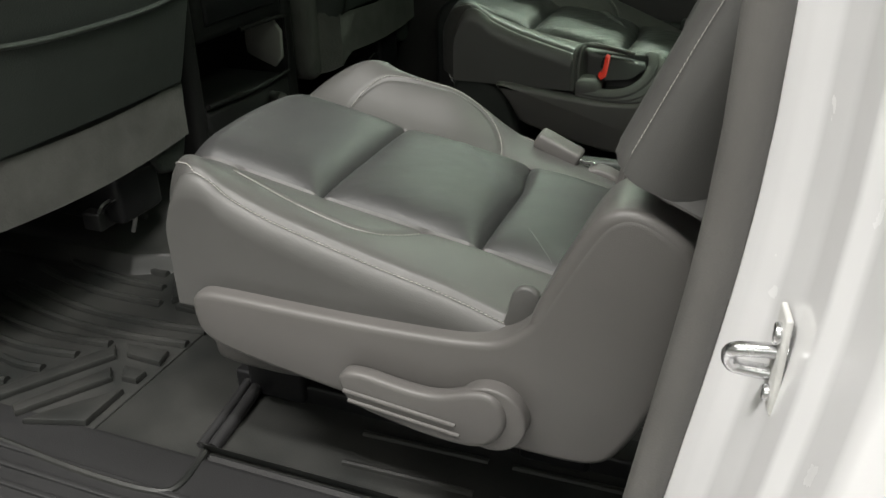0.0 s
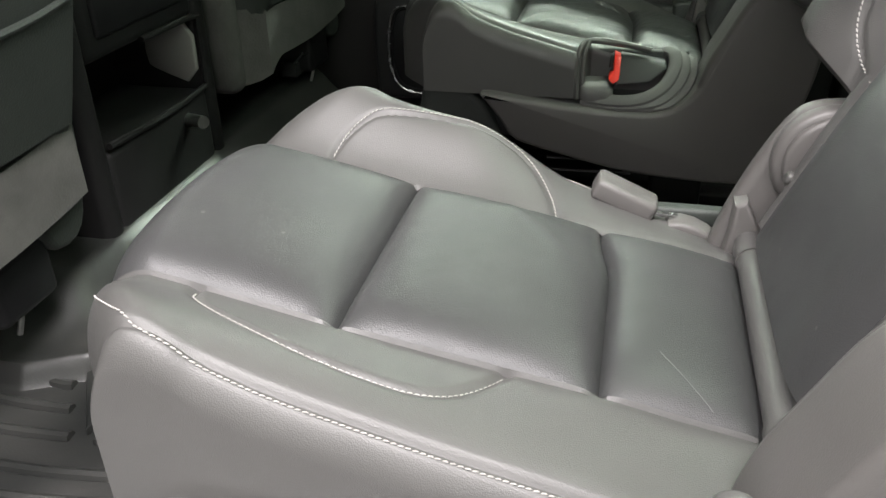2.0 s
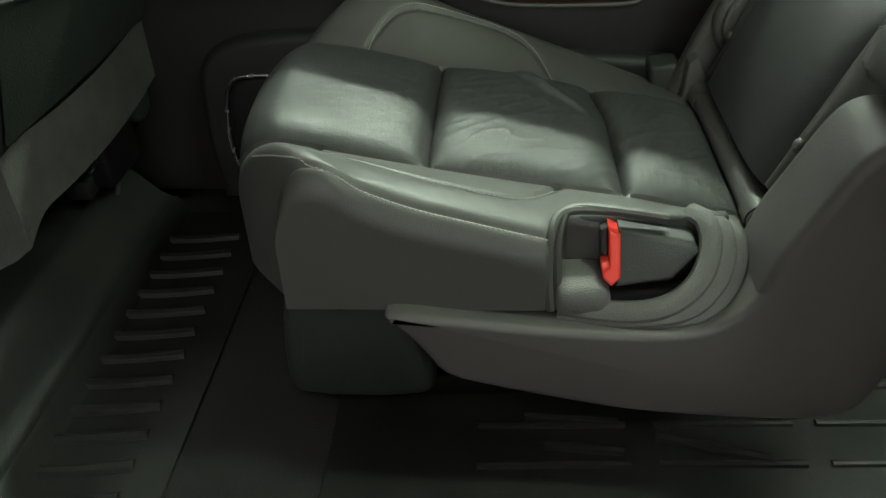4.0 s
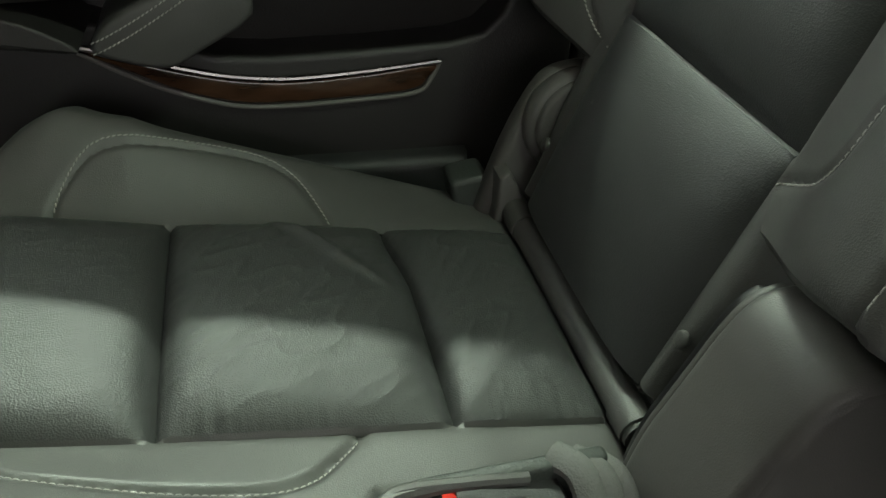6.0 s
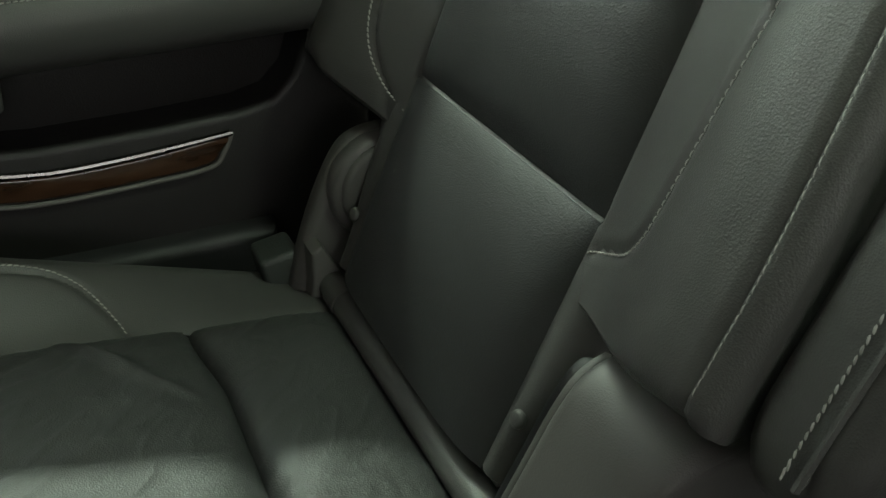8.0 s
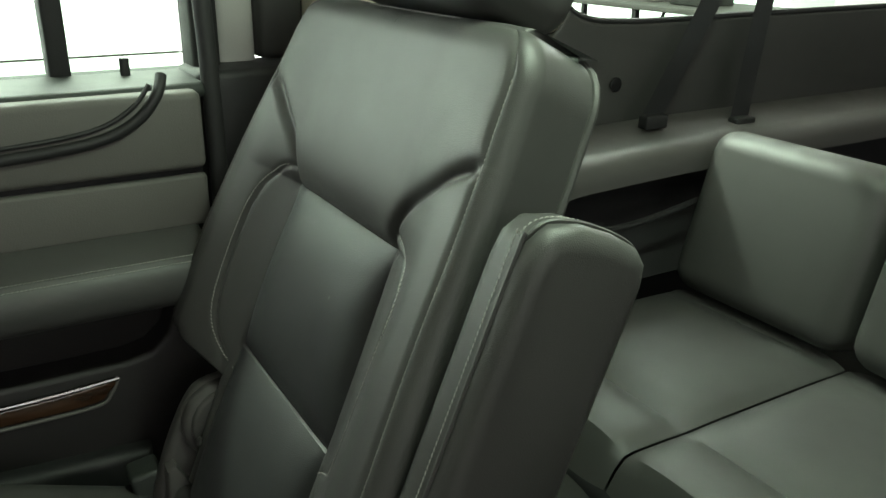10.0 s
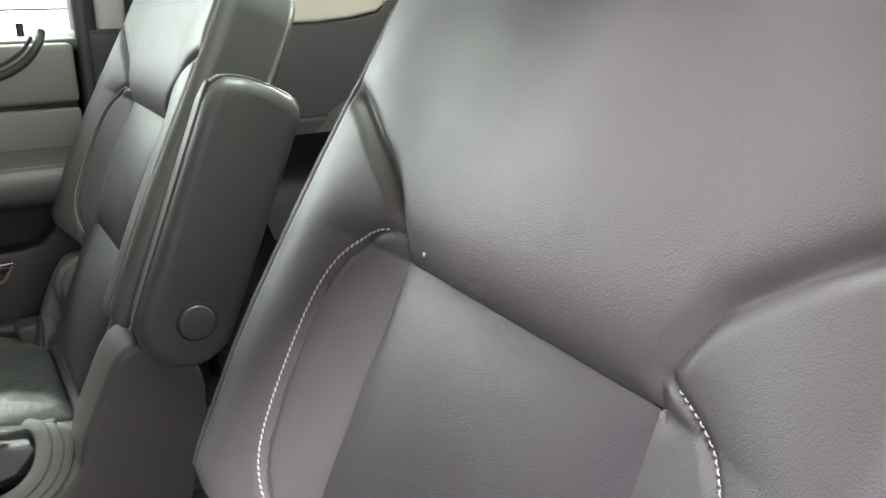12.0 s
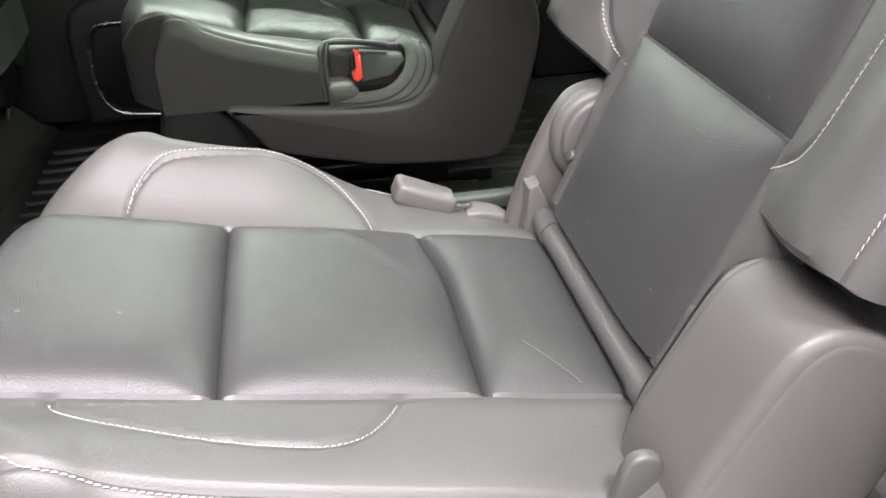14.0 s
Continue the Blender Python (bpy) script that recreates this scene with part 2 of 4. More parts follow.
def tube(points, r, sides=8, bm=None, flat=1.0):
    """A round bar along a line of points."""
    own = bm or bmesh.new()
    pts = [Vector(p) for p in points]
    rings = []
    side = None
    for k, p in enumerate(pts):
        d = (pts[min(k + 1, len(pts) - 1)] - pts[max(k - 1, 0)]).normalized()
        if side is None:
            side = d.orthogonal().normalized()
        side = (side - d * side.dot(d)).normalized()
        up = d.cross(side)
        rings.append([own.verts.new(p + r * (math.cos(a) * side + flat * math.sin(a) * up)) for a in [2 * math.pi * j / sides for j in range(sides)]])
    for a, b in zip(rings, rings[1:]):
        for j in range(sides):
            own.faces.new((a[j], a[(j + 1) % sides], b[(j + 1) % sides], b[j]))
    own.faces.new(rings[0][::-1])
    own.faces.new(rings[-1])
    return own


def disc(centre, axis, r, depth, bevel=0.002, sides=28):
    c = Vector(centre)
    k = "xyz".index(axis)
    other = [n for n in range(3) if n != k]
    ring = [(c[other[0]] + r * math.cos(2 * math.pi * j / sides), c[other[1]] + r * math.sin(2 * math.pi * j / sides)) for j in range(sides)]
    return prism(ring, axis, c[k] - depth / 2, c[k] + depth / 2, bevel)


def stitches(places, ups, gap=0.0046, long=0.0041, wide=0.0013, slant=0.22):
    """Separate thread stitches along a line on a surface, given with its normals."""
    bm = bmesh.new()
    lengths = [0.0]
    for a, b in zip(places, places[1:]):
        lengths.append(lengths[-1] + (b - a).length)
    d = gap / 2
    k = 0
    while d < lengths[-1]:
        while lengths[k + 1] < d:
            k += 1
        f = (d - lengths[k]) / max(1e-9, lengths[k + 1] - lengths[k])
        p = places[k].lerp(places[k + 1], f)
        n = ups[k].lerp(ups[k + 1], f).normalized()
        t = (places[k + 1] - places[k]).normalized()
        w = n.cross(t)
        t = (t + slant * w).normalized()
        w = n.cross(t)
        h = 0.5 * long
        ends = [(-h, 0.25), (-0.5 * h, 1.0), (0.5 * h, 1.0), (h, 0.25)]
        rings = []
        for e, s in ends:
            c = p + t * e + n * (0.0003 + 0.0005 * s)
            rings.append([bm.verts.new(c + wide * 0.5 * s * (math.cos(q) * w + math.sin(q) * n)) for q in (0, math.pi / 3, 2 * math.pi / 3, math.pi)])
        for a, b in zip(rings, rings[1:]):
            for j in range(3):
                bm.faces.new((a[j], a[j + 1], b[j + 1], b[j]))
        d += gap
    return bm


def near_line(line, x, y):
    """The distance from a point to a line of points in a plane."""
    best = 9.0
    for (ax, ay), (bx, by) in zip(line, line[1:]):
        dx, dy = bx - ax, by - ay
        f = min(1.0, max(0.0, ((x - ax) * dx + (y - ay) * dy) / (dx * dx + dy * dy)))
        best = min(best, math.hypot(x - ax - f * dx, y - ay - f * dy))
    return best


# ---- captain's chairs ----
FLOOR = 0.315
NEAR, FAR = 1.020, 1.875
CUSHION_SEAMS = (-0.215, 0.0, 0.175, 0.300)
INSERT_W = 0.117
POCKET = [tuple(p)[:2] for p in curve([(-0.098, 0.117, 0), (-0.094, 0.145, 0), (-0.070, 0.172, 0), (-0.025, 0.184, 0), (0.035, 0.192, 0), (0.080, 0.192, 0), (0.108, 0.176, 0), (0.126, 0.146, 0), (0.133, 0.117, 0)], 3)]
POCKET_NEAR = [tuple(p)[:2] for p in curve([(-0.112, 0.117, 0), (-0.108, 0.138, 0), (-0.085, 0.157, 0), (-0.040, 0.167, 0), (0.020, 0.175, 0), (0.065, 0.176, 0), (0.092, 0.165, 0), (0.110, 0.141, 0), (0.121, 0.117, 0)], 3)]
BACK0, BACKD, BACKN = Vector((0.385, 0, 0.767)), Vector((0.400, 0, 0.9165)), Vector((-0.9165, 0, 0.400))
BACKW = 0.120
WING = [tuple(p)[:2] for p in curve([(0.1235, 0.213, 0), (0.148, 0.208, 0), (0.171, 0.187, 0), (0.182, 0.150, 0), (0.182, 0.080, 0), (0.178, 0.025, 0), (0.165, -0.005, 0), (0.142, -0.024, 0), (0.118, -0.030, 0)], 3)]
WING_IN = [tuple(p)[:2] for p in curve([(0.1235, 0.212, 0), (0.140, 0.207, 0), (0.158, 0.199, 0), (0.178, 0.184, 0), (0.187, 0.165, 0), (0.185, 0.145, 0), (0.1805, 0.120, 0), (0.1745, 0.088, 0), (0.168, 0.050, 0), (0.164, 0.020, 0), (0.157, 0.006, 0), (0.146, -0.004, 0), (0.119, -0.020, 0)], 3)]
YOKE = [tuple(p)[:2] for p in curve([(0.120, 0.195, 0), (0.1203, 0.206, 0), (0.1235, 0.213, 0), (0.134, 0.228, 0), (0.153, 0.246, 0), (0.181, 0.264, 0), (0.211, 0.281, 0), (0.250, 0.296, 0)], 3)]


def wing_seam(side, cy):
    """The seam that bounds the wing on one side of a backrest, as (a, s)."""
    if side > 0:
        return [(a + (0.0015 if a > 0.121 else 0.0), s) for a, s in WING]
    wide = 0.009 if cy == FAR else 0.0
    return [(a + wide * smooth(0.120, 0.155, a), s) for a, s in WING_IN]


WINGS = {(side, cy): wing_seam(side, cy) for side in (-1, 1) for cy in (NEAR, FAR)}


def pillow(d, depth, reach):
    return depth * (1 - math.exp(-max(0.0, d) / reach))


def cushion_point(u, v, cy, worn):
    """A place on the leather of the seat's cushion: u runs to the back, v across."""
    a = abs(v)
    fx, fd = roll(-0.150 - u, 0.045)
    cut = smooth(0.106, 0.124, u) if cy == FAR else 0.0
    edge = 0.200 - 0.036 * cut if v < 0 else 0.190
    sx, sd = roll(a - edge, 0.032 - 0.018 * cut) if v < 0 else roll(a - edge, 0.040)
    kx, kd = roll(u - 0.292, 0.012)
    across = min(a, edge) + sx
    x = min(max(u, -0.150), 0.292) - fx + kx
    x += 0.95 * min(a, 0.215) ** 2 * smooth(0.02, -0.150, u)
    x += 0.030 * smooth(0.150, 0.235, a) * smooth(-0.06, -0.17, u)
    x += 0.011 * math.exp(-((u - 0.175) / 0.05) ** 2) * (1 - smooth(0.03, 0.117, v))
    z = 0.622 - 0.185 * min(max(u, -0.150), 0.30)
    if a <= INSERT_W:
        d = min(abs(u - s) for s in CUSHION_SEAMS)
        z += 0.002 + 0.0150 * (1 - math.exp(-d / 0.018)) * (1 - math.exp(-max(0, INSERT_W - a) / 0.015)) - 0.0085 * math.exp(-d / 0.0042)
        if worn:
            ridge = 1 - abs(noise.noise((u * 9 + v * 14, v * 34 - u * 30, 3.0)))
            fine = 1 - abs(noise.noise((u * 26 + v * 30, v * 70 - u * 52, 8.0)))
            z += worn * (0.0016 * noise.noise((x * 14, v * 14, 1.0)) + 0.0011 * ridge ** 6 * smooth(-0.05, 0.06, u) + 0.00035 * fine ** 5)
            z += worn * 0.0009 * noise.noise((u * 150, 5.0, 1.0)) * math.exp(-max(0.0, INSERT_W - a) / 0.014)
            for fu, fv in ((0.118, 0.075), (0.135, 0.045), (0.100, 0.092)):
                z += worn * 0.0045 * math.exp(-(((u - fu) + 0.8 * (v - fv)) / 0.006) ** 2 - ((v - fv) / 0.024) ** 2)
    else:
        if v > 0:
            if cy == FAR:
                rise = 0.053 * smooth(-0.225, -0.110, u) - 0.21 * max(0.0, u + 0.035)
            else:
                rise = 0.042 * smooth(-0.215, -0.120, u) * (1 - smooth(0.03, 0.155, u)) - 0.020 * smooth(0.12, 0.30, u)
        else:
            rise = 0.030 * smooth(-0.22, -0.16, u) - 0.090 * max(0.0, u + 0.14)
        z += rise * smooth(INSERT_W, 0.196, a) + pillow(a - INSERT_W, 0.005, 0.010) - 0.002
        g = near_line(POCKET if v > 0 else POCKET_NEAR, u, a + (0.007 * smooth(0.117, 0.15, a) if cy == FAR else 0.0))
        z -= 0.0040 * math.exp(-(g / 0.0032) ** 2)
    z -= 0.0030 * (1 - cut) * math.exp(-((a - (0.216 if v < 0 else 0.236)) / 0.0028) ** 2)
    z -= (fd ** 4 + sd ** 4 + kd ** 4) ** 0.25
    return Vector((x, cy + math.copysign(across, v), max(z, 0.541 if cy == FAR else 0.525)))


def yoke_height(a):
    for (a0, s0), (a1, s1) in zip(YOKE, YOKE[1:]):
        if a <= a1:
            return s0 + (s1 - s0) * max(0.0, a - a0) / max(1e-6, a1 - a0)
    return YOKE[-1][1]


def back_point(v, s, cy, wing=False):
    """A place on the leather of the backrest: v runs across, s up."""
    a = abs(v)
    soft = (1 - smooth(0.12, 0.34, s)) if v < 0 and cy == NEAR else 0.0
    side_at, side_r = 0.244 - 0.032 * soft, 0.020 + 0.030 * soft
    sx, sd = roll(a - side_at, side_r)
    tx, td = roll(s - 0.372, 0.030)
    bx, bd = roll(-0.022 - s, 0.014) if wing else (0, 0)
    across = (min(a, side_at) + sx) * (1 - 0.065 * smooth(0.02, 0.26, s) - 0.085 * smooth(0.20, 0.40, s) - 0.02 * smooth(0.36, 0.43, s))
    across -= 0.045 * (1 - math.sqrt(1 - min(0.98, max(0.0, (s - 0.352) / 0.050)) ** 2))
    across -= 0.30 * max(0.0, sd - 0.02) * smooth(-0.30, -0.08, s)
    up = min(s, 0.372) + tx
    if bd:
        up = -0.022 - bx - 0.14 * max(0.0, 0.24 - a)
    if wing:
        up += 0.032 * smooth(0.055, 0.112, sd) * smooth(0.05, -0.05, s)
    side = smooth(BACKW, 0.225, a)
    base = side * (0.038 - 0.019 * smooth(0.06, 0.42, s)) + 0.016 * (1 - side) * pillow(s - 0.195, 1.0, 0.017)
    raised = s - (0.0045 if cy == NEAR else -0.0050) * smooth(0.128, 0.150 if cy == NEAR else 0.175, a) * (v < 0)
    g = near_line(YOKE, a, raised)
    fade = 1 - smooth(0.232, 0.252, a)
    if a <= BACKW and s < 0.195:
        d = min(abs(s), abs(s - 0.195), abs(s + 0.235))
        off = 0.008 * (1 - math.exp(-d / 0.018)) * (1 - math.exp(-(BACKW - a) / 0.014))
        crown = math.sin(math.pi * s / 0.195) if s > 0 else math.sin(math.pi * min(1.0, -s / 0.200))
        off += (0.006 if cy == NEAR else 0.010) * crown * (1 - (a / BACKW) ** 4)
        if s > 0:
            off -= 0.004 * math.exp(-s / 0.012)
    elif a <= BACKW or raised > yoke_height(a):
        out = smooth(BACKW, BACKW + 0.030, a)
        swell = 0.006 * (1 - math.exp(-(g / (0.005 + 0.005 * out)) ** 1.2))
        off = base + 0.004 * (1 - fade) + fade * swell * (pillow(s - 0.195, 1.0, 0.013) * (1 - out) + out)
    else:
        off = base + pillow(a - BACKW, 0.0045, 0.010) * (smooth(0.0, 0.014, g) * fade + 1 - fade)
    if a > BACKW or s > 0.195:
        off -= fade * 0.0024 * math.exp(-(g / 0.0055) ** 2) + fade * 0.0016 * smooth(BACKW, BACKW + 0.02, a) * math.exp(-(g / 0.0055) ** 2)
    if a > BACKW:
        off -= 0.0038 * smooth(BACKW, BACKW + 0.008, a) * math.exp(-(near_line(WINGS[-1 if v < 0 else 1, cy], a + 0.0045, s) / 0.0032) ** 2)
    off -= 0.0026 * math.exp(-((a - 0.247) / 0.0028) ** 2)
    off -= 0.0020 * math.exp(-((s - 0.402) / 0.0030) ** 2)
    off -= (sd ** 4 + td ** 4 + bd ** 4) ** 0.25
    p = BACK0 + up * BACKD + max(off, -0.075) * BACKN
    return Vector((p.x, cy + math.copysign(across, v), p.z))


def on(fn, line, eps=0.0008):
    """Places and normals on a leather surface along a line of its coordinates."""
    places, ups = [], []
    for u, v in line:
        p = fn(u, v)
        n = (fn(u + eps, v) - p).cross(fn(u, v + eps) - p).normalized()
        places.append(p)
        ups.append(n)
    return places, ups


def seam(fn, line, parent, label="pale contrast stitching", **how):
    places, ups = on(fn, line)
    ob = part("stitching", stitches(places, ups, **how), THREAD, parent, label)
    ob["kind"] = "stuff"
    return ob


def captains_chair(cy, label, lever, worn):
    seat = thing("captains_chair", (0.12, cy, FLOOR), label, "car seat", "second-row captain's chairs")
    c = lambda u, v: cushion_point(u, v, cy, worn)  # noqa: E731
    us = steps(-0.360, 16, -0.215, 20, -0.11, 80, 0.14, 22, 0.24, 14, 0.345)
    hide = CREASED if worn > 0.5 else INSERT
    side = steps(INSERT_W, 34, 0.200, 22, 0.252, 14, 0.410)
    part("cushion_bolster", sheet(c, us, [-v for v in side]), LEATHER, seat)
    part("cushion_bolster", sheet(c, us, side), LEATHER, seat)
    fine = 3 if worn > 0.5 else 1
    ins = steps(-INSERT_W, 14, -0.085, 24 * fine, 0.085, 14, INSERT_W)
    part("front_panel", sheet(c, steps(-0.360, 16, -0.200, 40, -0.03, 14, 0.0), ins), hide, seat, "dark leather insert panel")
    part("middle_panel", sheet(c, steps(0.0, 14, 0.03, 40 * fine, 0.145, 14, 0.175), ins), hide, seat)
    part("rear_panel", sheet(c, steps(0.175, 14, 0.205, 30 * fine, 0.285, 10, 0.345), ins), hide, seat)
    for sign in (-1, 1):
        cush = [(u, sign * ((a + 0.0045 if 0.117 < a else a) - (0.007 * smooth(0.117, 0.15, a) if cy == FAR else 0.0))) for u, a in (POCKET if sign > 0 else POCKET_NEAR)]
        seam(c, cush[1:-1], seat)
        at = 0.2205 if sign < 0 else 0.2415
        edge = [(u, sign * at) for u in steps(0.108 if cy == FAR and sign < 0 else 0.245, 60, -0.06, 30, -0.140)]
        edge += [(-0.140 - 0.040 * math.sin(q), sign * (at - 0.070 * (1 - math.cos(q)))) for q in steps(0.1, 12, 1.35)]
        seam(c, edge, seat)
    # backrest
    b = lambda s, v: back_point(v, s, cy)  # noqa: E731
    w = lambda s, v: back_point(v, s, cy, True)  # noqa: E731
    wing = steps(BACKW, 40, 0.228, 18, 0.278, 8, 0.366)
    part("back_bolster", sheet(w, steps(-0.132, 14, -0.022, 54, 0.190, 84, 0.34, 8, 0.372, 16, 0.425, 8, 0.52), [-v for v in wing]), LEATHER, seat)
    part("back_bolster", sheet(w, steps(-0.132, 14, -0.022, 54, 0.190, 84, 0.34, 8, 0.372, 16, 0.425, 8, 0.52), wing), LEATHER, seat)
    bins = steps(-BACKW, 14, -0.088, 22, 0.088, 14, BACKW)
    part("middle_back_panel", sheet(b, steps(0.0, 14, 0.03, 36, 0.165, 12, 0.1949), bins), INSERT, seat)
    part("upper_back_panel", sheet(b, steps(0.1951, 18, 0.24, 30, 0.372, 12, 0.425, 8, 0.52), bins), LEATHER, seat)

    part("lower_back_panel", sheet(b, steps(-0.181, 32, -0.03, 12, -0.0002), bins), INSERT, seat)

    def flap(s, f):
        """The skirt of leather that runs down beside the lower panel to the hinge."""
        wide = 0.055 - 0.022 * smooth(-0.08, -0.16, s)
        e = abs(f) - 1.0
        p = back_point(BACKW, s, cy)
        p.y = cy + math.copysign(BACKW + wide * e, f)
        return p + (0.004 * math.sin(math.pi * min(1.0, e * 1.6)) - 0.014 * e ** 2) * BACKN

    for sign in (-1, 1):
        part("back_flap", sheet(lambda s, e: flap(s, sign * (1 + e)), steps(-0.178, 30, -0.02), steps(0, 16, 1)), LEATHER, seat, "leather skirt beside the lower panel")
    for sign in (-1, 1):
        seam(b, [(s, sign * a) for a, s in WINGS[sign, cy][2:]], seat, wide=0.0015)
        seam(w, [(s, sign * ((0.2475 if cy == NEAR else 0.2500) if sign < 0 else 0.2560)) for s in steps(-0.020, 90, 0.36)], seat, gap=0.0047, long=0.0045, wide=0.0008, slant=0.16)
        p = flap(-0.130, sign * 1.33) + 0.0012 * BACKN
        button = disc((0, 0, 0), "z", 0.0062, 0.006, 0.0024, 18)
        bmesh.ops.transform(button, matrix=Matrix(((BACKD.x, 0, BACKN.x, p.x), (0, 1, 0, p.y), (BACKD.z, 0, BACKN.z, p.z), (0, 0, 0, 1))), verts=button.verts)
        part("trim_button", button, LEATHER, seat)
        rear = [w(s, sign * 0.350) for s in steps(-0.010, 40, 0.400)]
        part("side_piping", tube(rear, 0.0045, 8), LEATHER, seat)
    across = [(0.4035, v) for v in steps(-0.15, 40, 0.15)]
    seam(b, across, seat)
    outline = [(0.385 + 0.4 * s + 0.9165 * o, 0.767 + 0.9165 * s - 0.4 * o) for s, o in ((-0.172, 0.030), (0.36, 0.030), (0.395, 0.040), (0.400, 0.056), (0.36, 0.074), (0.15, 0.095), (-0.12, 0.118), (-0.172, 0.080))]
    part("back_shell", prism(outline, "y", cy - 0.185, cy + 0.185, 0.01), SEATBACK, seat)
    # roll of leather between cushion and back
    part("hinge_roll", tube([(0.309, cy - 0.145, 0.5755), (0.309, cy, 0.5755), (0.309, cy + 0.150, 0.5755)], 0.0135, 14), LEATHER, seat)
    for y in (-0.128, 0.122):
        part("roll_cuff", tube([(0.309, cy + y - 0.012, 0.5755), (0.309, cy + y + 0.012, 0.5755)], 0.0152, 14), LEATHER, seat)
        part("wire_end", rbox(0.318, 0.324, cy + y - 0.004, cy + y + 0.006, 0.590, 0.606, 0.002), STEEL, seat, "bright metal clip")
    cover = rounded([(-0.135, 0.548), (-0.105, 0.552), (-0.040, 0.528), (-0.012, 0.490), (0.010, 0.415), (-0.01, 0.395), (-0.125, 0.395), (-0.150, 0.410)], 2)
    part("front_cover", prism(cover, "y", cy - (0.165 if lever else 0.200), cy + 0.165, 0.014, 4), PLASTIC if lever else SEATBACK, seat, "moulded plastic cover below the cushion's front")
    part("cushion_pan", rbox(-0.12, 0.33, cy - 0.19, cy + 0.19, 0.455, 0.53, 0.015), DARK, seat)
    for x in (-0.10, 0.27):
        for y in (cy - 0.09, cy + 0.12):
            part("riser", rbox(x - 0.035, x + 0.05, y - 0.03, y + 0.03, FLOOR + 0.002, 0.47, 0.008), BLACK, seat)
    for y in (cy - 0.09, cy + 0.12):
        part("seat_rail", rbox(-0.16, 0.40, y - 0.022, y + 0.022, FLOOR, FLOOR + 0.03, 0.005), BLACK, seat)
    # headrest
    def pad(s0, s1, o0, o1, w):
        own = rbox(-w, w, -(o1 - o0) / 2, (o1 - o0) / 2, -(s1 - s0) / 2, (s1 - s0) / 2, 0.035, 6)
        c0 = BACK0 + (s0 + s1) / 2 * BACKD + (o0 + o1) / 2 * BACKN
        m = Matrix(((0, -BACKN.x, BACKD.x, c0.x), (1, 0, 0, cy), (0, -BACKN.z, BACKD.z, c0.z), (0, 0, 0, 1)))
        bmesh.ops.transform(own, matrix=m, verts=own.verts)
        return own
    head = part("headrest", pad(0.404, 0.60, -0.075, 0.048, 0.145), LEATHER, seat)
    for side in (-0.098, 0.098):
        line = [Vector((0, cy + side * (1 - 0.10 * smooth(0.47, 0.435, s)), 0)) + BACK0 + s * BACKD + 0.0484 * BACKN for s in steps(0.444, 20, 0.560)]
        part("stitching", stitches(line, [BACKN] * len(line)), THREAD, head, "pale contrast stitching")["kind"] = "stuff"
        part("headrest_piping", tube([p + Vector((0, 0.004 * (1 if side > 0 else -1), 0)) for p in line], 0.0022, 6), LEATHER, head)
    # recliner on the far side
    yy = cy + 0.150
    arm = rounded([(0.330, 0.694, 0), (0.350, 0.706, 0), (0.385, 0.708, 0), (0.410, 0.680, 0), (0.405, 0.620, 0), (0.385, 0.540, 0), (0.36, 0.470, 0), (0.275, 0.470, 0), (0.268, 0.520, 0), (0.280, 0.580, 0), (0.304, 0.645, 0)], 2)
    part("recliner_arm", prism(arm, "y", yy + 0.012, yy + 0.040, 0.010, 4), PLASTIC, seat)
    part("recliner_cover", disc((0.368, yy + 0.012, 0.655), "y", 0.052, 0.022, 0.008, 36), PLASTIC, seat)
    part("recliner_ring", disc((0.370, yy + 0.001, 0.656), "y", 0.045, 0.012, 0.005, 36), PLASTIC, seat)
    block = [(0.292, 0.612), (0.302, 0.618), (0.318, 0.585), (0.338, 0.548), (0.335, 0.520), (0.280, 0.520), (0.290, 0.580)]
    part("anchor_bracket", prism(block, "y", yy - 0.006, yy + 0.030, 0.004), PLASTIC, seat)
    if not lever:
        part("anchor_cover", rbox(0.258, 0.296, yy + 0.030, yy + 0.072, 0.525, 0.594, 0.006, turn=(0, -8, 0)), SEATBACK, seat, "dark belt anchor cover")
    # side shield on the near side
    y0 = cy - 0.250
    dx, dz = (0.0, 0.0) if lever else (0.008, -0.012)
    shape = [(-0.088, 0.556), (-0.092, 0.528), (-0.083, 0.500), (-0.050, 0.488), (0.0, 0.479), (0.09, 0.465), (0.20, 0.452), (0.30, 0.445), (0.350, 0.449), (0.372, 0.480), (0.395, 0.535), (0.417, 0.600), (0.421, 0.645), (0.410, 0.680), (0.385, 0.701), (0.358, 0.712), (0.338, 0.704), (0.323, 0.681), (0.302, 0.640), (0.280, 0.594), (0.255, 0.569), (0.222, 0.560), (0.12, 0.556), (0.02, 0.556), (-0.035, 0.557)]
    if not lever:
        shape = [(-0.040, 0.552), (-0.018, 0.530), (0.004, 0.502), (0.018, 0.476), (0.060, 0.464), (0.12, 0.449), (0.20, 0.432), (0.32, 0.425), (0.376, 0.428), (0.398, 0.450), (0.418, 0.520), (0.436, 0.590), (0.440, 0.645), (0.425, 0.685), (0.395, 0.706), (0.362, 0.712), (0.340, 0.700), (0.322, 0.668), (0.300, 0.610), (0.282, 0.566), (0.262, 0.544), (0.235, 0.529), (0.16, 0.528), (0.06, 0.538)]
    line = rounded(shape, 2)
    shield = part("side_shield", prism(line, "y", y0, y0 + 0.045, 0.008, 4), PLASTIC, seat, "grey moulded plastic side cover")
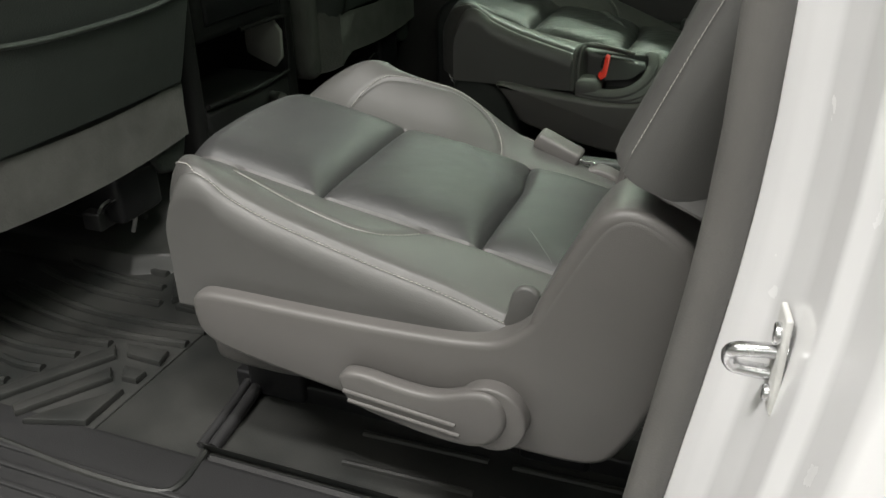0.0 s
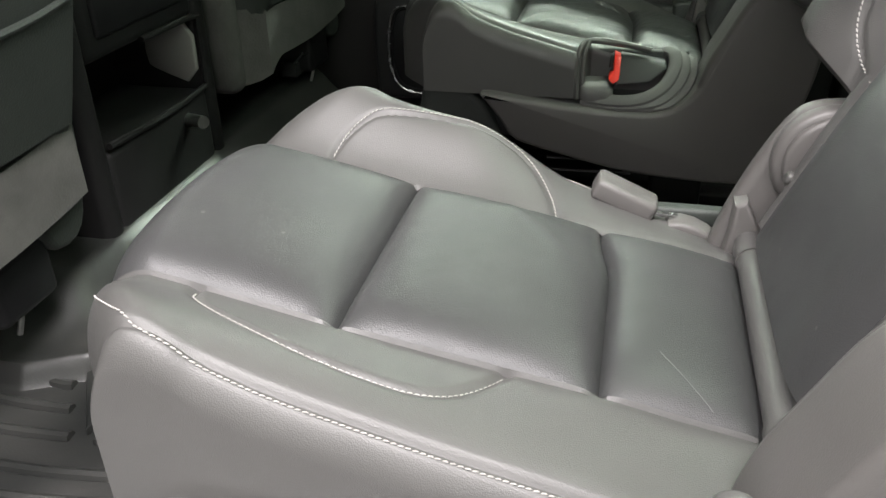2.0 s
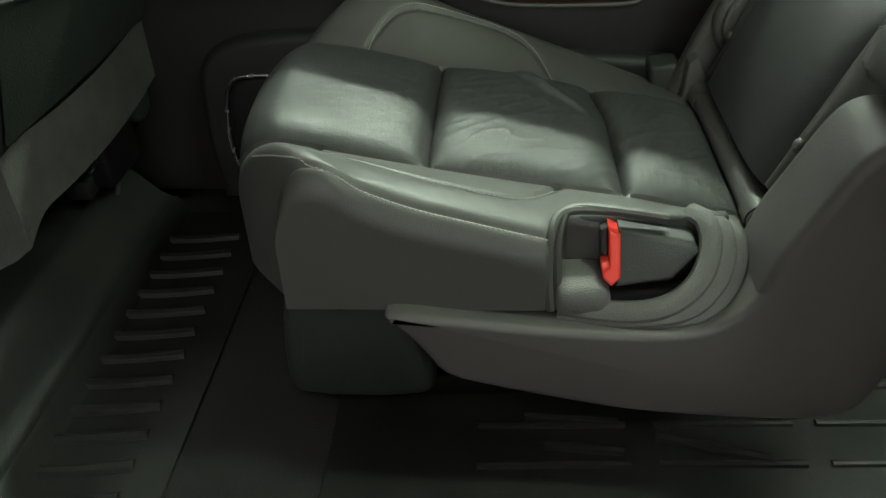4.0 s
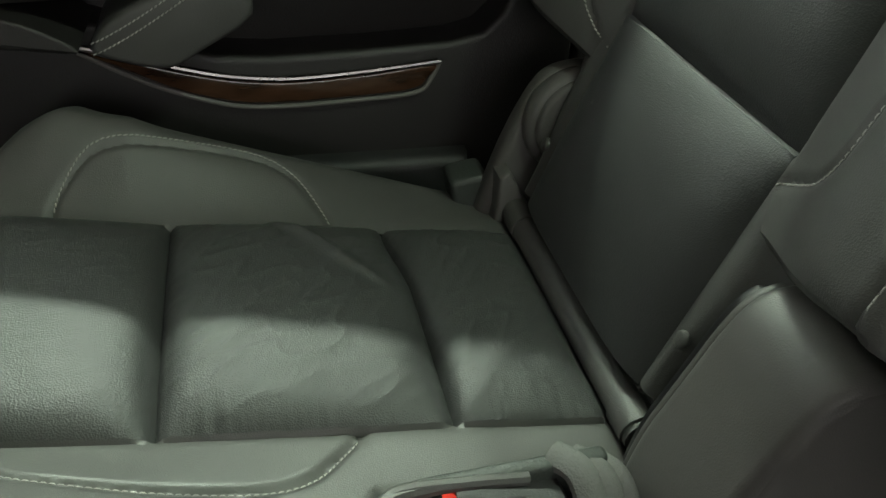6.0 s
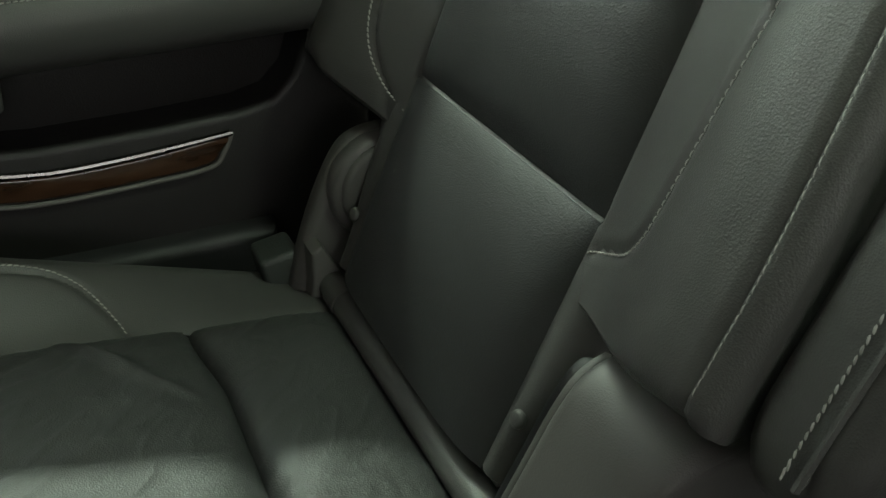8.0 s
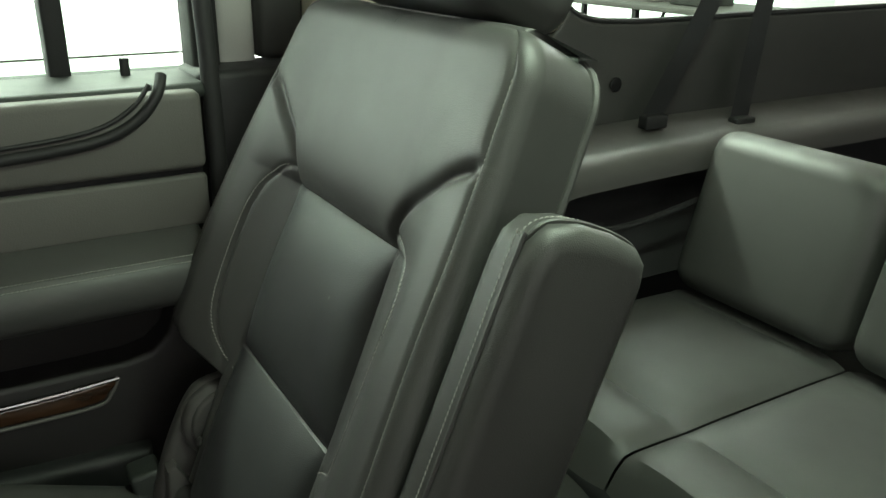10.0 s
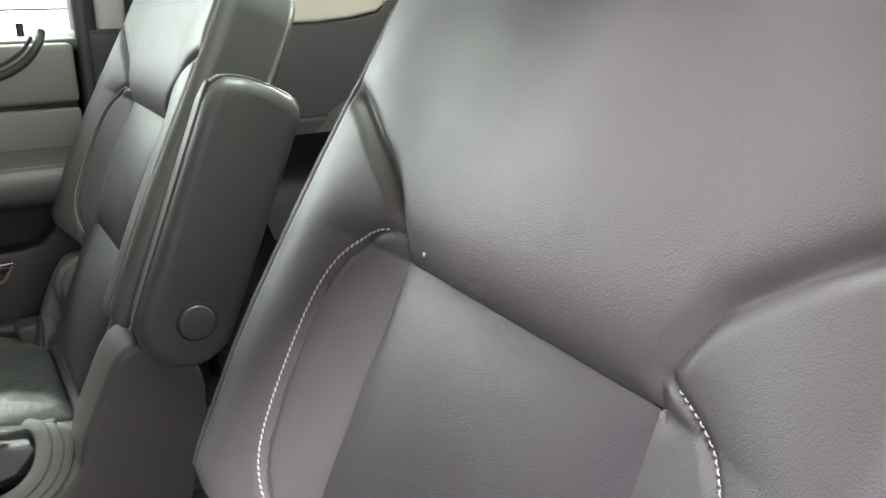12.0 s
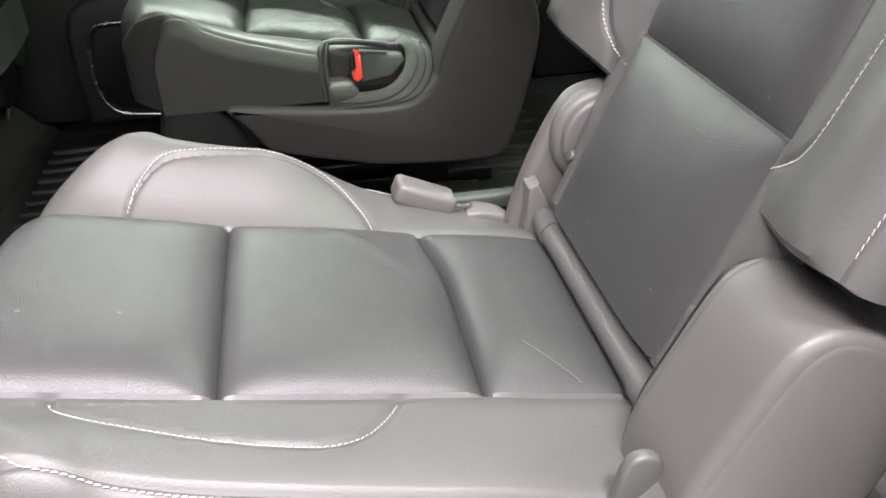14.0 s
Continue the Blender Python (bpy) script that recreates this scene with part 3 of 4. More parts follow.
    hump = [(0.262, 0.52), (0.275, 0.600), (0.300, 0.650), (0.318, 0.688), (0.334, 0.709), (0.358, 0.716), (0.386, 0.704), (0.411, 0.683), (0.422, 0.645), (0.416, 0.600), (0.395, 0.535), (0.36, 0.50)]
    line = rounded([(x + dx * 1.5, z) for x, z in hump], 2)
    part("recliner_shroud", prism(line, "y", y0 + 0.001, y0 + 0.086, 0.009, 5), PLASTIC, shield)
    part("shroud_lip", prism(inset(line, 0.005), "y", y0 + 0.084, y0 + 0.091, 0.002, 2), PLASTIC, shield)
    part("hinge_plate", prism(inset(line, 0.011), "y", y0 + 0.090, y0 + 0.101, 0.003, 2), BLACK, shield, "black hinge plate")
    if lever:
        arm = rounded([(0.090, 0.509, 0), (0.112, 0.516, 0), (0.16, 0.508, 0), (0.195, 0.507, 0), (0.228, 0.521, 0), (0.250, 0.523, 0), (0.264, 0.505, 0), (0.262, 0.478, 0), (0.240, 0.457, 0), (0.205, 0.455, 0), (0.15, 0.463, 0), (0.105, 0.474, 0), (0.093, 0.488, 0)], 2)
        hand = part("recline_lever", prism(arm, "y", y0 - 0.022, y0 - 0.003, 0.006, 3), PLASTIC, seat, "grey plastic recline lever")
        part("lever_pivot", disc((0.246, y0 - 0.006, 0.490), "y", 0.036, 0.02, 0.003), PLASTIC, hand)
        groove = [(x, y0 - 0.0225, 0.492 - 0.10 * (x - 0.10)) for x in steps(0.098, 12, 0.215)]
        part("lever_rib", tube(groove, 0.0025, 8), PLASTIC, hand)
        part("lever_rib", tube([(x + 0.004, y, z - 0.011) for x, y, z in groove], 0.0022, 8), PLASTIC, hand)
        tab = rounded([(0.236, 0.548), (0.247, 0.578), (0.251, 0.603), (0.261, 0.613), (0.276, 0.609), (0.280, 0.592), (0.268, 0.572), (0.258, 0.548)], 2)
        part("leather_flap", prism(tab, "y", cy - 0.220, cy - 0.210, 0.003, 3), LEATHER, seat, "stiff leather tab at the rear corner")
    return seat


near_chair = captains_chair(NEAR, "charcoal leather captain's chair with pale stitching, recline lever on its side", True, 0.25)
far_chair = captains_chair(FAR, "charcoal leather captain's chair with creased cushion and folded-up armrest", False, 1.0)


def armrest(seat, y0, y1):
    mid0, mid1 = Vector((0.411, 0.752, 0)), Vector((0.497, 0.962, 0))
    d = (mid1 - mid0).normalized()
    w = Vector((d.y, -d.x, 0))
    r = 0.056
    pts = []
    for q in range(13):
        t = math.pi * q / 12
        pts.append(mid0 + r * (-math.cos(t) * w - math.sin(t) * d))
    top = [(1.0, 0.010), (0.985, 0.028), (0.90, 0.044), (0.70, 0.052), (0.25, 0.056), (-0.30, 0.056), (-0.75, 0.050), (-0.95, 0.036), (-1.0, 0.016)]
    pts += [mid1 + r * k * w + (h - 0.0) * d for k, h in top]
    body = part("armrest", prism([(p.x, p.y) for p in pts], "y", y0, y1, 0.016, 5), LEATHER, seat, "upright folded leather armrest")
    side = -1 if abs(y0 - seat.location.y) > abs(y1 - seat.location.y) else 1
    face = y0 if side < 0 else y1
    cap = part("pivot_cap", disc((0.4185, face + side * 0.0012, 0.755), "y", 0.0205, 0.007, 0.0025), LEATHER, body, "round pivot cap")
    part("cap_ring", disc((0.4185, face - side * 0.0012, 0.755), "y", 0.0232, 0.005, 0.001), SEAL, cap)
    rim = pts[10:] + pts[:2]
    for inward, what in ((0.019, "piping"), (0.0265, "stitching")):
        path = curve([(p.x, face - side * inward, p.y) for p in rim], 5)
        if what == "piping":
            part("piping", tube(path, 0.0021, 6), LEATHER, body)
        else:
            ways = [(path[min(k + 1, len(path) - 1)] - path[max(k - 1, 0)]) for k in range(len(path))]
            middle = Vector((0.454, face, 0.857))
            ups = []
            for p, way in zip(path, ways):
                n = Vector((way.z, 0, -way.x)).normalized()
                ups.append(n if n.dot(p - middle) > 0 else -n)
            part("stitching", stitches(path, ups, wide=0.0013), THREAD, body, "pale contrast stitching")["kind"] = "stuff"
    return body


armrest(far_chair, FAR - 0.319, FAR - 0.263)


# ---- belt buckles ----
def leaned(bm):
    """Lean a mesh so that its lower edge comes forward out of the recess."""
    for v in bm.verts:
        v.co.y -= 0.95 * (0.598 - v.co.z)
    return bm


def red_buckle():
    b = thing("seat_belt_buckle", (0.19, 1.66, 0.545), "dark seat belt buckle with bright red release button", "seat belt buckle")
    body = part("buckle_body", leaned(prism([(0.172, 0.599), (0.236, 0.591), (0.240, 0.584), (0.216, 0.567), (0.168, 0.562)], "y", 1.682, 1.712, 0.004)), DARK, b)
    part("release_button", leaned(prism([(0.163, 0.600), (0.173, 0.596), (0.172, 0.569), (0.164, 0.564), (0.157, 0.569), (0.157, 0.574), (0.163, 0.577)], "y", 1.679, 1.704, 0.0025)), RED, body, "red release button")
    part("button_guard", leaned(prism([(0.157, 0.595), (0.163, 0.598), (0.162, 0.578), (0.156, 0.581)], "y", 1.690, 1.706, 0.002)), BLACK, body)
    for dx, dz, r in ((0.0, 0.0, 0.0100), (0.013, -0.006, 0.0100), (0.025, -0.010, 0.0085)):
        strap = [(0.120, 1.652, 0.541 + dz), (0.175, 1.642, 0.541 + dz), (0.212 + dx, 1.642, 0.548 + dz), (0.238 + dx, 1.654, 0.564 + dz), (0.250 + dx, 1.674, 0.584 + dz), (0.248 + dx, 1.694, 0.600 + dz), (0.236 + dx, 1.712, 0.600 + dz)]
        part("buckle_sleeve", tube(curve(strap, 6), r, 10, flat=0.6), WEBBING2, b, "grey woven sleeve")
    return b


red_buckle()
for dx, dy in ((0.0, 0.0), (0.008, 0.012)):
    part("pocket_welt", tube(curve([(0.113 + dx, 1.646 + dy, 0.540), (0.110 + dx, 1.650 + dy, 0.575), (0.112 + dx, 1.660 + dy, 0.608), (0.124 + dx, 1.684 + dy * 0.5, 0.617), (0.165 + dx, 1.693, 0.612), (0.215, 1.694, 0.604)], 5), 0.0042, 8), LEATHER, far_chair, "stitched leather welt of the buckle recess")
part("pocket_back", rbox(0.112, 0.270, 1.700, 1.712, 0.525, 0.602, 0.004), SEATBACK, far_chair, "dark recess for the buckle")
part("pocket_liner", rbox(0.116, 0.165, 1.640, 1.700, 0.532, 0.562, 0.012, 4), WEBBING2, far_chair, "grey felt lining of the recess")
b = thing("seat_belt_buckle", (0.2, NEAR + 0.19, 0.54), "grey plastic seat belt buckle lying beside the cushion", "seat belt buckle")
part("buckle_body", rbox(0.160, 0.226, NEAR + 0.180, NEAR + 0.215, 0.578, 0.601, 0.006, turn=(0, 24, 0)), PLASTIC, b)
part("buckle_tail", prism(rounded([(0.232, 0.569), (0.256, 0.571), (0.284, 0.558), (0.284, 0.548), (0.240, 0.551)], 1), "y", NEAR + 0.183, NEAR + 0.211, 0.004), PLASTIC, b)
part("latch_wire", tube(curve([(0.214, NEAR + 0.190, 0.586), (0.224, NEAR + 0.188, 0.580), (0.230, NEAR + 0.190, 0.577), (0.240, NEAR + 0.196, 0.574), (0.246, NEAR + 0.205, 0.568)], 5), 0.0028, 8), CHROME, b, "bright bent metal hook")
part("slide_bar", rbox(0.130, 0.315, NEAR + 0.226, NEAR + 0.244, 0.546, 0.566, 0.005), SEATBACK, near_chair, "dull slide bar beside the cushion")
part("release_cable", tube(curve([(0.10, NEAR + 0.228, 0.585), (0.13, NEAR + 0.230, 0.588), (0.17, NEAR + 0.228, 0.575)], 5), 0.0014, 6), GREYTRIM, near_chair, "thin grey cable")

# a pale fleck on the near backrest
p, up = on(lambda s, v: back_point(v, s, NEAR), [(0.207, 0.091)])
fleck = disc((0, 0, 0), "z", 0.0015, 0.0012, 0.0004, 9)
bmesh.ops.transform(fleck, matrix=Matrix(((BACKD.x * 1.6, 0, BACKN.x, p[0].x), (0, 1, 0, p[0].y), (BACKD.z * 1.6, 0, BACKN.z, p[0].z), (0, 0, 0, 1))), verts=fleck.verts)
part("fleck", fleck, LINING, near_chair, "pale fleck of dirt")

# a fine scuff on the rear panel of the near cushion
line = [(0.222, -0.070), (0.243, -0.092), (0.262, -0.110)]
path = [cushion_point(u, v, NEAR, 0.25) for u, v in [tuple(p)[:2] for p in curve([(*q, 0) for q in line], 8)]]
part("scuff", tube(path, 0.0003, 5), WEBBING2, near_chair, "fine pale scuff in the leather")


# ---- shell of the car ----
def structure(name, bm, mat, label, category):
    return tagged(part(name, bm, mat), label, category, "", "structure")


structure("floor", rbox(-1.7, 2.3, 0.60, 2.34, 0.255, FLOOR, 0.004), CARPET, "dark carpeted cabin floor of the car", "floor")
structure("ceiling", rbox(-1.7, 2.4, 0.79, 2.42, 1.642, 1.702, 0.01), CREAM, "cream headliner above the seats", "ceiling")
# Unseen wall, raised to the roof to keep windshield light out.
structure("unseen_front_block", rbox(-1.80, -1.70, 0.6, 2.42, 0.25, 1.66, 0.01), DARK, "unseen dark wall that closes the cabin front and blocks windshield light", "wall")
structure("wall_rear", rbox(2.30, 2.40, 0.6, 2.42, 0.25, 1.15, 0.01), DARK, "dark tailgate trim closing the cabin", "wall")
structure("ground", rbox(-9, 9, -8, 11, -0.40, -0.30, 0), CONCRETE, "grey concrete workshop floor", "ground")
workbench = thing("workbench", (4.4, 5.4, -0.3), "long grey workbench with clutter beyond the window", "workbench")
part("bench_top", rbox(4.05, 4.75, 4.0, 6.75, 0.765, 0.800, 0.008), GREYTRIM, workbench)
for y in (4.15, 5.4, 6.6):
    for x in (4.12, 4.68):
        part("bench_leg", rbox(x - 0.02, x + 0.02, y - 0.02, y + 0.02, -0.3, 0.765, 0.004), BLACK, workbench)
    part("bench_brace", tube([(4.12, y, 0.30), (4.40, y, 0.76)], 0.012, 8), BLACK, workbench)
for x, y, w, d, hgt, paint, what, kind in ((4.18, 6.50, 0.05, 0.05, 0.19, RED, "red bottle standing on the workbench", "bottle"), (4.36, 6.30, 0.055, 0.055, 0.20, SOOT, "black spray can on the workbench", "spray can"), (4.50, 5.95, 0.16, 0.12, 0.14, RUBBER, "dark green tool case on the workbench", "tool case"), (4.45, 5.55, 0.12, 0.10, 0.17, PILLAR, "white carton on the workbench", "carton"), (4.40, 5.10, 0.15, 0.14, 0.10, FELT, "grey parts bin on the workbench", "parts bin")):
    if w < 0.1:
        ring = [(x + w * math.cos(k * math.pi / 8), y + w * math.sin(k * math.pi / 8)) for k in range(16)]
        body = prism(ring, "z", 0.800, 0.800 + hgt * 0.75, 0.012, 3)
        prism([(x + 0.4 * (px - x), y + 0.4 * (py - y)) for px, py in ring], "z", 0.795 + hgt * 0.75, 0.800 + hgt, 0.004, 2, body)
    else:
        body = rbox(x - w, x + w, y - d, y + d, 0.800, 0.800 + hgt, 0.012)
    tagged(part(kind.replace(" ", "_"), body, paint), what, kind)
structure("backdrop", rbox(-6, 9, 8.0, 8.1, -0.3, 4.5, 0), OUTSIDE, "self-lit white backdrop in place of the lit workshop wall beyond the windows", "wall")

for z in (0.32, 0.865, 1.41):
    structure("trim", rbox(-6, 9, 7.988, 7.998, z - 0.008, z + 0.008, 0), GREYTRIM, "grey seam between the panels of the bright wall", "wall seam")

# far side of the body: sill band, roof rail and pillars round the windows
far_wall = structure("wall_far", rbox(-1.7, 2.4, 2.34, 2.42, 0.25, 1.02, 0.004), DARK, "dark inner side panel of the car body", "wall")
structure("trim", rbox(-1.7, 2.4, 2.36, 2.44, 1.47, 1.66, 0.01), CREAM, "cream roof rail trim", "trim")
structure("trim", rbox(-0.66, -0.50, 2.30, 2.42, 1.00, 1.48, 0.02), CREAM, "cream centre pillar trim", "pillar")
structure("trim", rbox(0.476, 0.532, 2.325, 2.40, 1.020, 1.50, 0.012), PILLAR, "pale pillar trim behind the rear door", "pillar")
structure("trim", rbox(0.532, 0.60, 2.31, 2.40, 1.035, 1.50, 0.012), QUARTER, "dark grey belt guide on the pillar", "pillar")
structure("trim", rbox(0.436, 0.474, 2.30, 2.37, 1.000, 1.50, 0.010), SEAL, "black rear frame of the door window", "window bar")
structure("trim", rbox(0.425, 0.60, 2.25, 2.36, 0.32, 1.033, 0.012), DARK, "dark lower pillar trim behind the rear door", "pillar")
shape = [(0.60, 1.036, 0), (0.80, 1.035, 0), (0.889, 1.036, 0), (0.962, 1.043, 0), (1.020, 1.054, 0), (1.038, 1.068, 0), (1.040, 1.088, 0), (1.030, 1.115, 0), (1.014, 1.145, 0), (1.004, 1.20, 0), (1.0, 1.30, 0), (1.0, 1.50, 0), (0.60, 1.50, 0)]
structure("trim", prism([tuple(p)[:2] for p in shape], "y", 2.27, 2.36, 0.01), CREAM, "cream panel ahead of the quarter window", "pillar")
for k, (x0, x1, z0) in enumerate(((-0.50, 0.265, 1.02), (0.285, 0.44, 1.02), (0.98, 1.90, 1.02))):
    w = structure("window_%d" % (k + 1), rbox(x0, x1, 2.388, 2.393, z0, 1.50, 0), GLASS, "green-tinted privacy glass side window", "window")
    w.visible_shadow = False
structure("trim", rbox(0.262, 0.288, 2.34, 2.40, 1.02, 1.48, 0.004), SEAL, "black window divider bar", "window bar")

# quarter trim beside the third row
quarter = thing("quarter_trim", (1.1, 2.28, FLOOR), "dark grey moulded trim with a ledge beside the third row", "trim panel", kind="structure")
sill = curve([(1.016, 1.145, 0), (1.022, 1.123, 0), (1.040, 1.100, 0), (1.065, 1.080, 0), (1.10, 1.068, 0), (1.148, 1.063, 0), (1.26, 1.060, 0), (1.56, 1.063, 0), (2.30, 1.066, 0)], 4)
shape = [(0.60, 0.840), (0.60, 1.033), (0.80, 1.032), (0.889, 1.033), (0.962, 1.040), (1.020, 1.051), (1.030, 1.058)] + [tuple(p)[:2] for p in sill[10:]] + [(2.30, 0.840)]
part("upper_panel", prism(shape, "y", 2.275, 2.35, 0.006), QUARTER, quarter)
part("window_seal", tube([(p.x, 2.282, p.y + 0.003) for p in sill], 0.006, 8), SEAL, quarter, "black rubber window seal")


def ledge(x, f):
    """A rounded shelf that sweeps down at its front round the cup holder."""
    drop = 0.30 * smooth(1.0, 0.66, max(x, 0.85)) ** 1.5 + 2.2 * max(0.0, 0.85 - x)
    x = max(x, 0.85 - 0.1 * (0.85 - x)) if x < 0.85 else x
    z = 0.880 + 0.012 * smooth(0.8, 1.3, x) - drop
    if f < 0.6:
        return Vector((x, 2.285 - 0.20 * f, z - 0.020 * f))
    q = (f - 0.6) / 0.4 * 1.6
    return Vector((x, 2.165 - 0.040 * math.sin(q), z - 0.012 - 0.042 * (1 - math.cos(q)) - 0.03 * max(0, q - 1.3)))


part("ledge", sheet(ledge, steps(0.70, 30, 0.85, 24, 1.1, 16, 2.3), steps(0, 8, 0.6, 12, 1.0)), PLASTIC, quarter, "grey moulded ledge")
part("lower_panel", rbox(0.62, 2.30, 2.26, 2.34, FLOOR, 0.85, 0.01), DARK, quarter)
part("cup_holder", tube(curve([(0.90, 2.16, 0.790), (0.96, 2.13, 0.762), (1.08, 2.12, 0.755), (1.25, 2.125, 0.775)], 6), 0.006, 8), DARK, quarter)
part("recess_shell", sheet(lambda x, f: Vector((x, 2.14 + 0.09 * math.sin(math.pi * f), 0.84 - 0.20 * f)), steps(0.72, 20, 1.6), steps(0, 10, 1)), DARK, quarter)
part("trim_hole", disc((1.161, 2.273, 0.958), "y", 0.013, 0.006, 0.002, 18), BLACK, quarter)

# ---- far rear door ----
door = thing("door_1", (0.0, 2.2, 0.36), "closed rear door with leather armrest and burl wood strip", "car door", kind="structure")
DY = 2.185
shape = [(-0.80, 0.34), (0.415, 0.34), (0.420, 0.80), (0.385, 0.80), (0.366, 0.775), (0.355, 0.745), (0.340, 0.708), (0.318, 0.688), (0.285, 0.681), (0.20, 0.680), (0.10, 0.682), (0.05, 0.688), (0.0, 0.704), (-0.05, 0.726), (-0.09, 0.742), (-0.16, 0.750), (-0.80, 0.752)]
part("lower_panel", prism(shape, "y", DY, DY + 0.10, 0.008), DOORTRIM, door, "dark moulded lower door panel")
part("pull_cup", rbox(-0.75, 0.40, DY + 0.050, DY + 0.09, 0.66, 0.80, 0.01), DOORTRIM, door)
arm = [(DY + 0.060, 0.852), (DY + 0.020, 0.850), (DY - 0.030, 0.843), (DY - 0.058, 0.832), (DY - 0.070, 0.812), (DY - 0.068, 0.790), (DY - 0.055, 0.772), (DY - 0.020, 0.760), (DY + 0.06, 0.745)]
rest = part("door_armrest", prism([tuple(p)[:2] for p in curve([(*p, 0) for p in arm], 4)], "x", -0.62, 0.400, 0.012, 3), LEATHER, door, "padded leather armrest with a stitched seam")
line = [Vector((x, DY - 0.0625, 0.8275)) for x in steps(-0.60, 60, 0.395)]
up = Vector((0, -0.75, 0.66))
part("stitching", stitches(line, [up] * len(line)), THREAD, rest, "pale contrast stitching")["kind"] = "stuff"
line = [p + Vector((0, 0.006, 0.006)) for p in line]
part("stitching", stitches(line, [up] * len(line)), THREAD, rest, "pale contrast stitching")["kind"] = "stuff"
part("middle_panel", rbox(-0.80, 0.415, DY + 0.012, DY + 0.09, 0.846, 0.914, 0.006), GREYTRIM, door, "grey soft-touch door panel")
part("upper_panel", rbox(-0.80, 0.415, DY + 0.006, DY + 0.10, 0.922, 1.020, 0.010), GREYTRIM, door, "grey soft-touch upper door panel")
part("belt_gap", rbox(-0.80, 0.412, DY + 0.022, DY + 0.09, 0.910, 0.926, 0), BLACK, door)
part("window_ledge", rbox(-0.80, 0.43, DY + 0.03, DY + 0.17, 1.006, 1.026, 0.008), SEATBACK, door)
part("lock_pin", tube([(0.35, DY + 0.13, 1.02), (0.35, DY + 0.13, 1.048)], 0.0065, 10), DARK, door)
rim = curve([(-0.40, DY + 0.004, 0.955), (0.05, DY + 0.004, 0.955), (0.20, DY + 0.004, 0.961), (0.29, DY + 0.004, 0.971), (0.337, DY + 0.004, 0.992), (0.362, DY + 0.006, 1.020), (0.372, DY + 0.02, 1.040)], 6)
part("handle_surround", tube(rim, 0.007, 10), DARK, door, "dark rim round the inner door handle")
part("handle_surround", tube([p + Vector((-0.008, 0.001, 0.012)) for p in rim[:-6]], 0.003, 8), DARK, door)
pod = curve([(-0.30, 0.775, 0), (-0.20, 0.778, 0), (-0.115, 0.765, 0), (-0.070, 0.742, 0), (-0.060, 0.728, 0), (-0.10, 0.735, 0), (-0.20, 0.745, 0), (-0.30, 0.748, 0)], 3, True)
part("switch_pod", prism([tuple(p)[:2] for p in pod], "y", DY - 0.075, DY + 0.04, 0.003), DOORTRIM, door, "grey plastic switch pod")
pad = curve([(0.075, 0.775, 0), (0.02, 0.772, 0), (-0.03, 0.750, 0), (-0.052, 0.725, 0), (-0.03, 0.712, 0), (0.01, 0.702, 0), (0.04, 0.715, 0), (0.09, 0.745, 0)], 3, True)
part("armrest_nose", prism([tuple(p)[:2] for p in pad], "y", DY - 0.060, DY + 0.05, 0.006, 3), LEATHER, door, "padded leather nose of the armrest")
for dy in (0.0, 0.010):
    line = [Vector((-0.050 + 0.10 * k / 20, DY - 0.0605 + dy * 0.0, 0.722 + 0.052 * (k / 20) ** 1.2 + dy)) for k in range(21)]
    part("stitching", stitches(line, [Vector((0, -1, 0))] * 21), THREAD, door, "pale contrast stitching")["kind"] = "stuff"
wood = curve([(-0.080, 0.709, 0), (-0.040, 0.697, 0), (0.0, 0.682, 0), (0.045, 0.668, 0), (0.085, 0.660, 0), (0.127, 0.656, 0), (0.20, 0.657, 0), (0.268, 0.661, 0), (0.258, 0.646, 0), (0.243, 0.635, 0), (0.18, 0.633, 0), (0.11, 0.634, 0), (0.06, 0.640, 0), (0.010, 0.658, 0), (-0.030, 0.680, 0)], 3, True)
part("wood_strip", prism([tuple(p)[:2] for p in wood], "y", DY - 0.006, DY + 0.006, 0.003), WOOD, door, "glossy dark burl wood strip")
up = curve([(-0.084, 0.712, 0), (-0.040, 0.700, 0), (0.0, 0.685, 0), (0.045, 0.671, 0), (0.085, 0.663, 0), (0.127, 0.659, 0), (0.20, 0.660, 0), (0.272, 0.664, 0)], 6)
part("chrome_strip", tube([(p.x, DY - 0.005, p.y) for p in up], 0.0030, 8), SATIN, door, "satin chrome strip above the wood")
low = curve([(0.272, 0.664, 0), (0.262, 0.645, 0), (0.245, 0.631, 0), (0.18, 0.629, 0), (0.11, 0.630, 0), (0.06, 0.636, 0), (0.008, 0.655, 0), (-0.035, 0.678, 0), (-0.084, 0.711, 0)], 6)
part("wood_rim", tube([(p.x, DY - 0.004, p.y) for p in low], 0.0025, 8), GREYTRIM, door)
part("weatherstrip", tube([(0.430, DY + 0.02, 0.34), (0.432, DY + 0.02, 0.80), (0.436, DY + 0.04, 1.05), (0.440, DY + 0.10, 1.48)], 0.012, 10), SEAL, door, "black rubber seal")
bin_ = curve([(-0.20, 0.549, 0), (-0.245, 0.549, 0), (-0.280, 0.549, 0), (-0.306, 0.543, 0), (-0.320, 0.520, 0), (-0.327, 0.463, 0), (-0.324, 0.418, 0), (-0.312, 0.385, 0), (-0.285, 0.365, 0), (-0.21, 0.356, 0)], 4)
ring = [tuple(p)[:2] for p in bin_] + [(0.30, 0.356), (0.30, 0.52)]
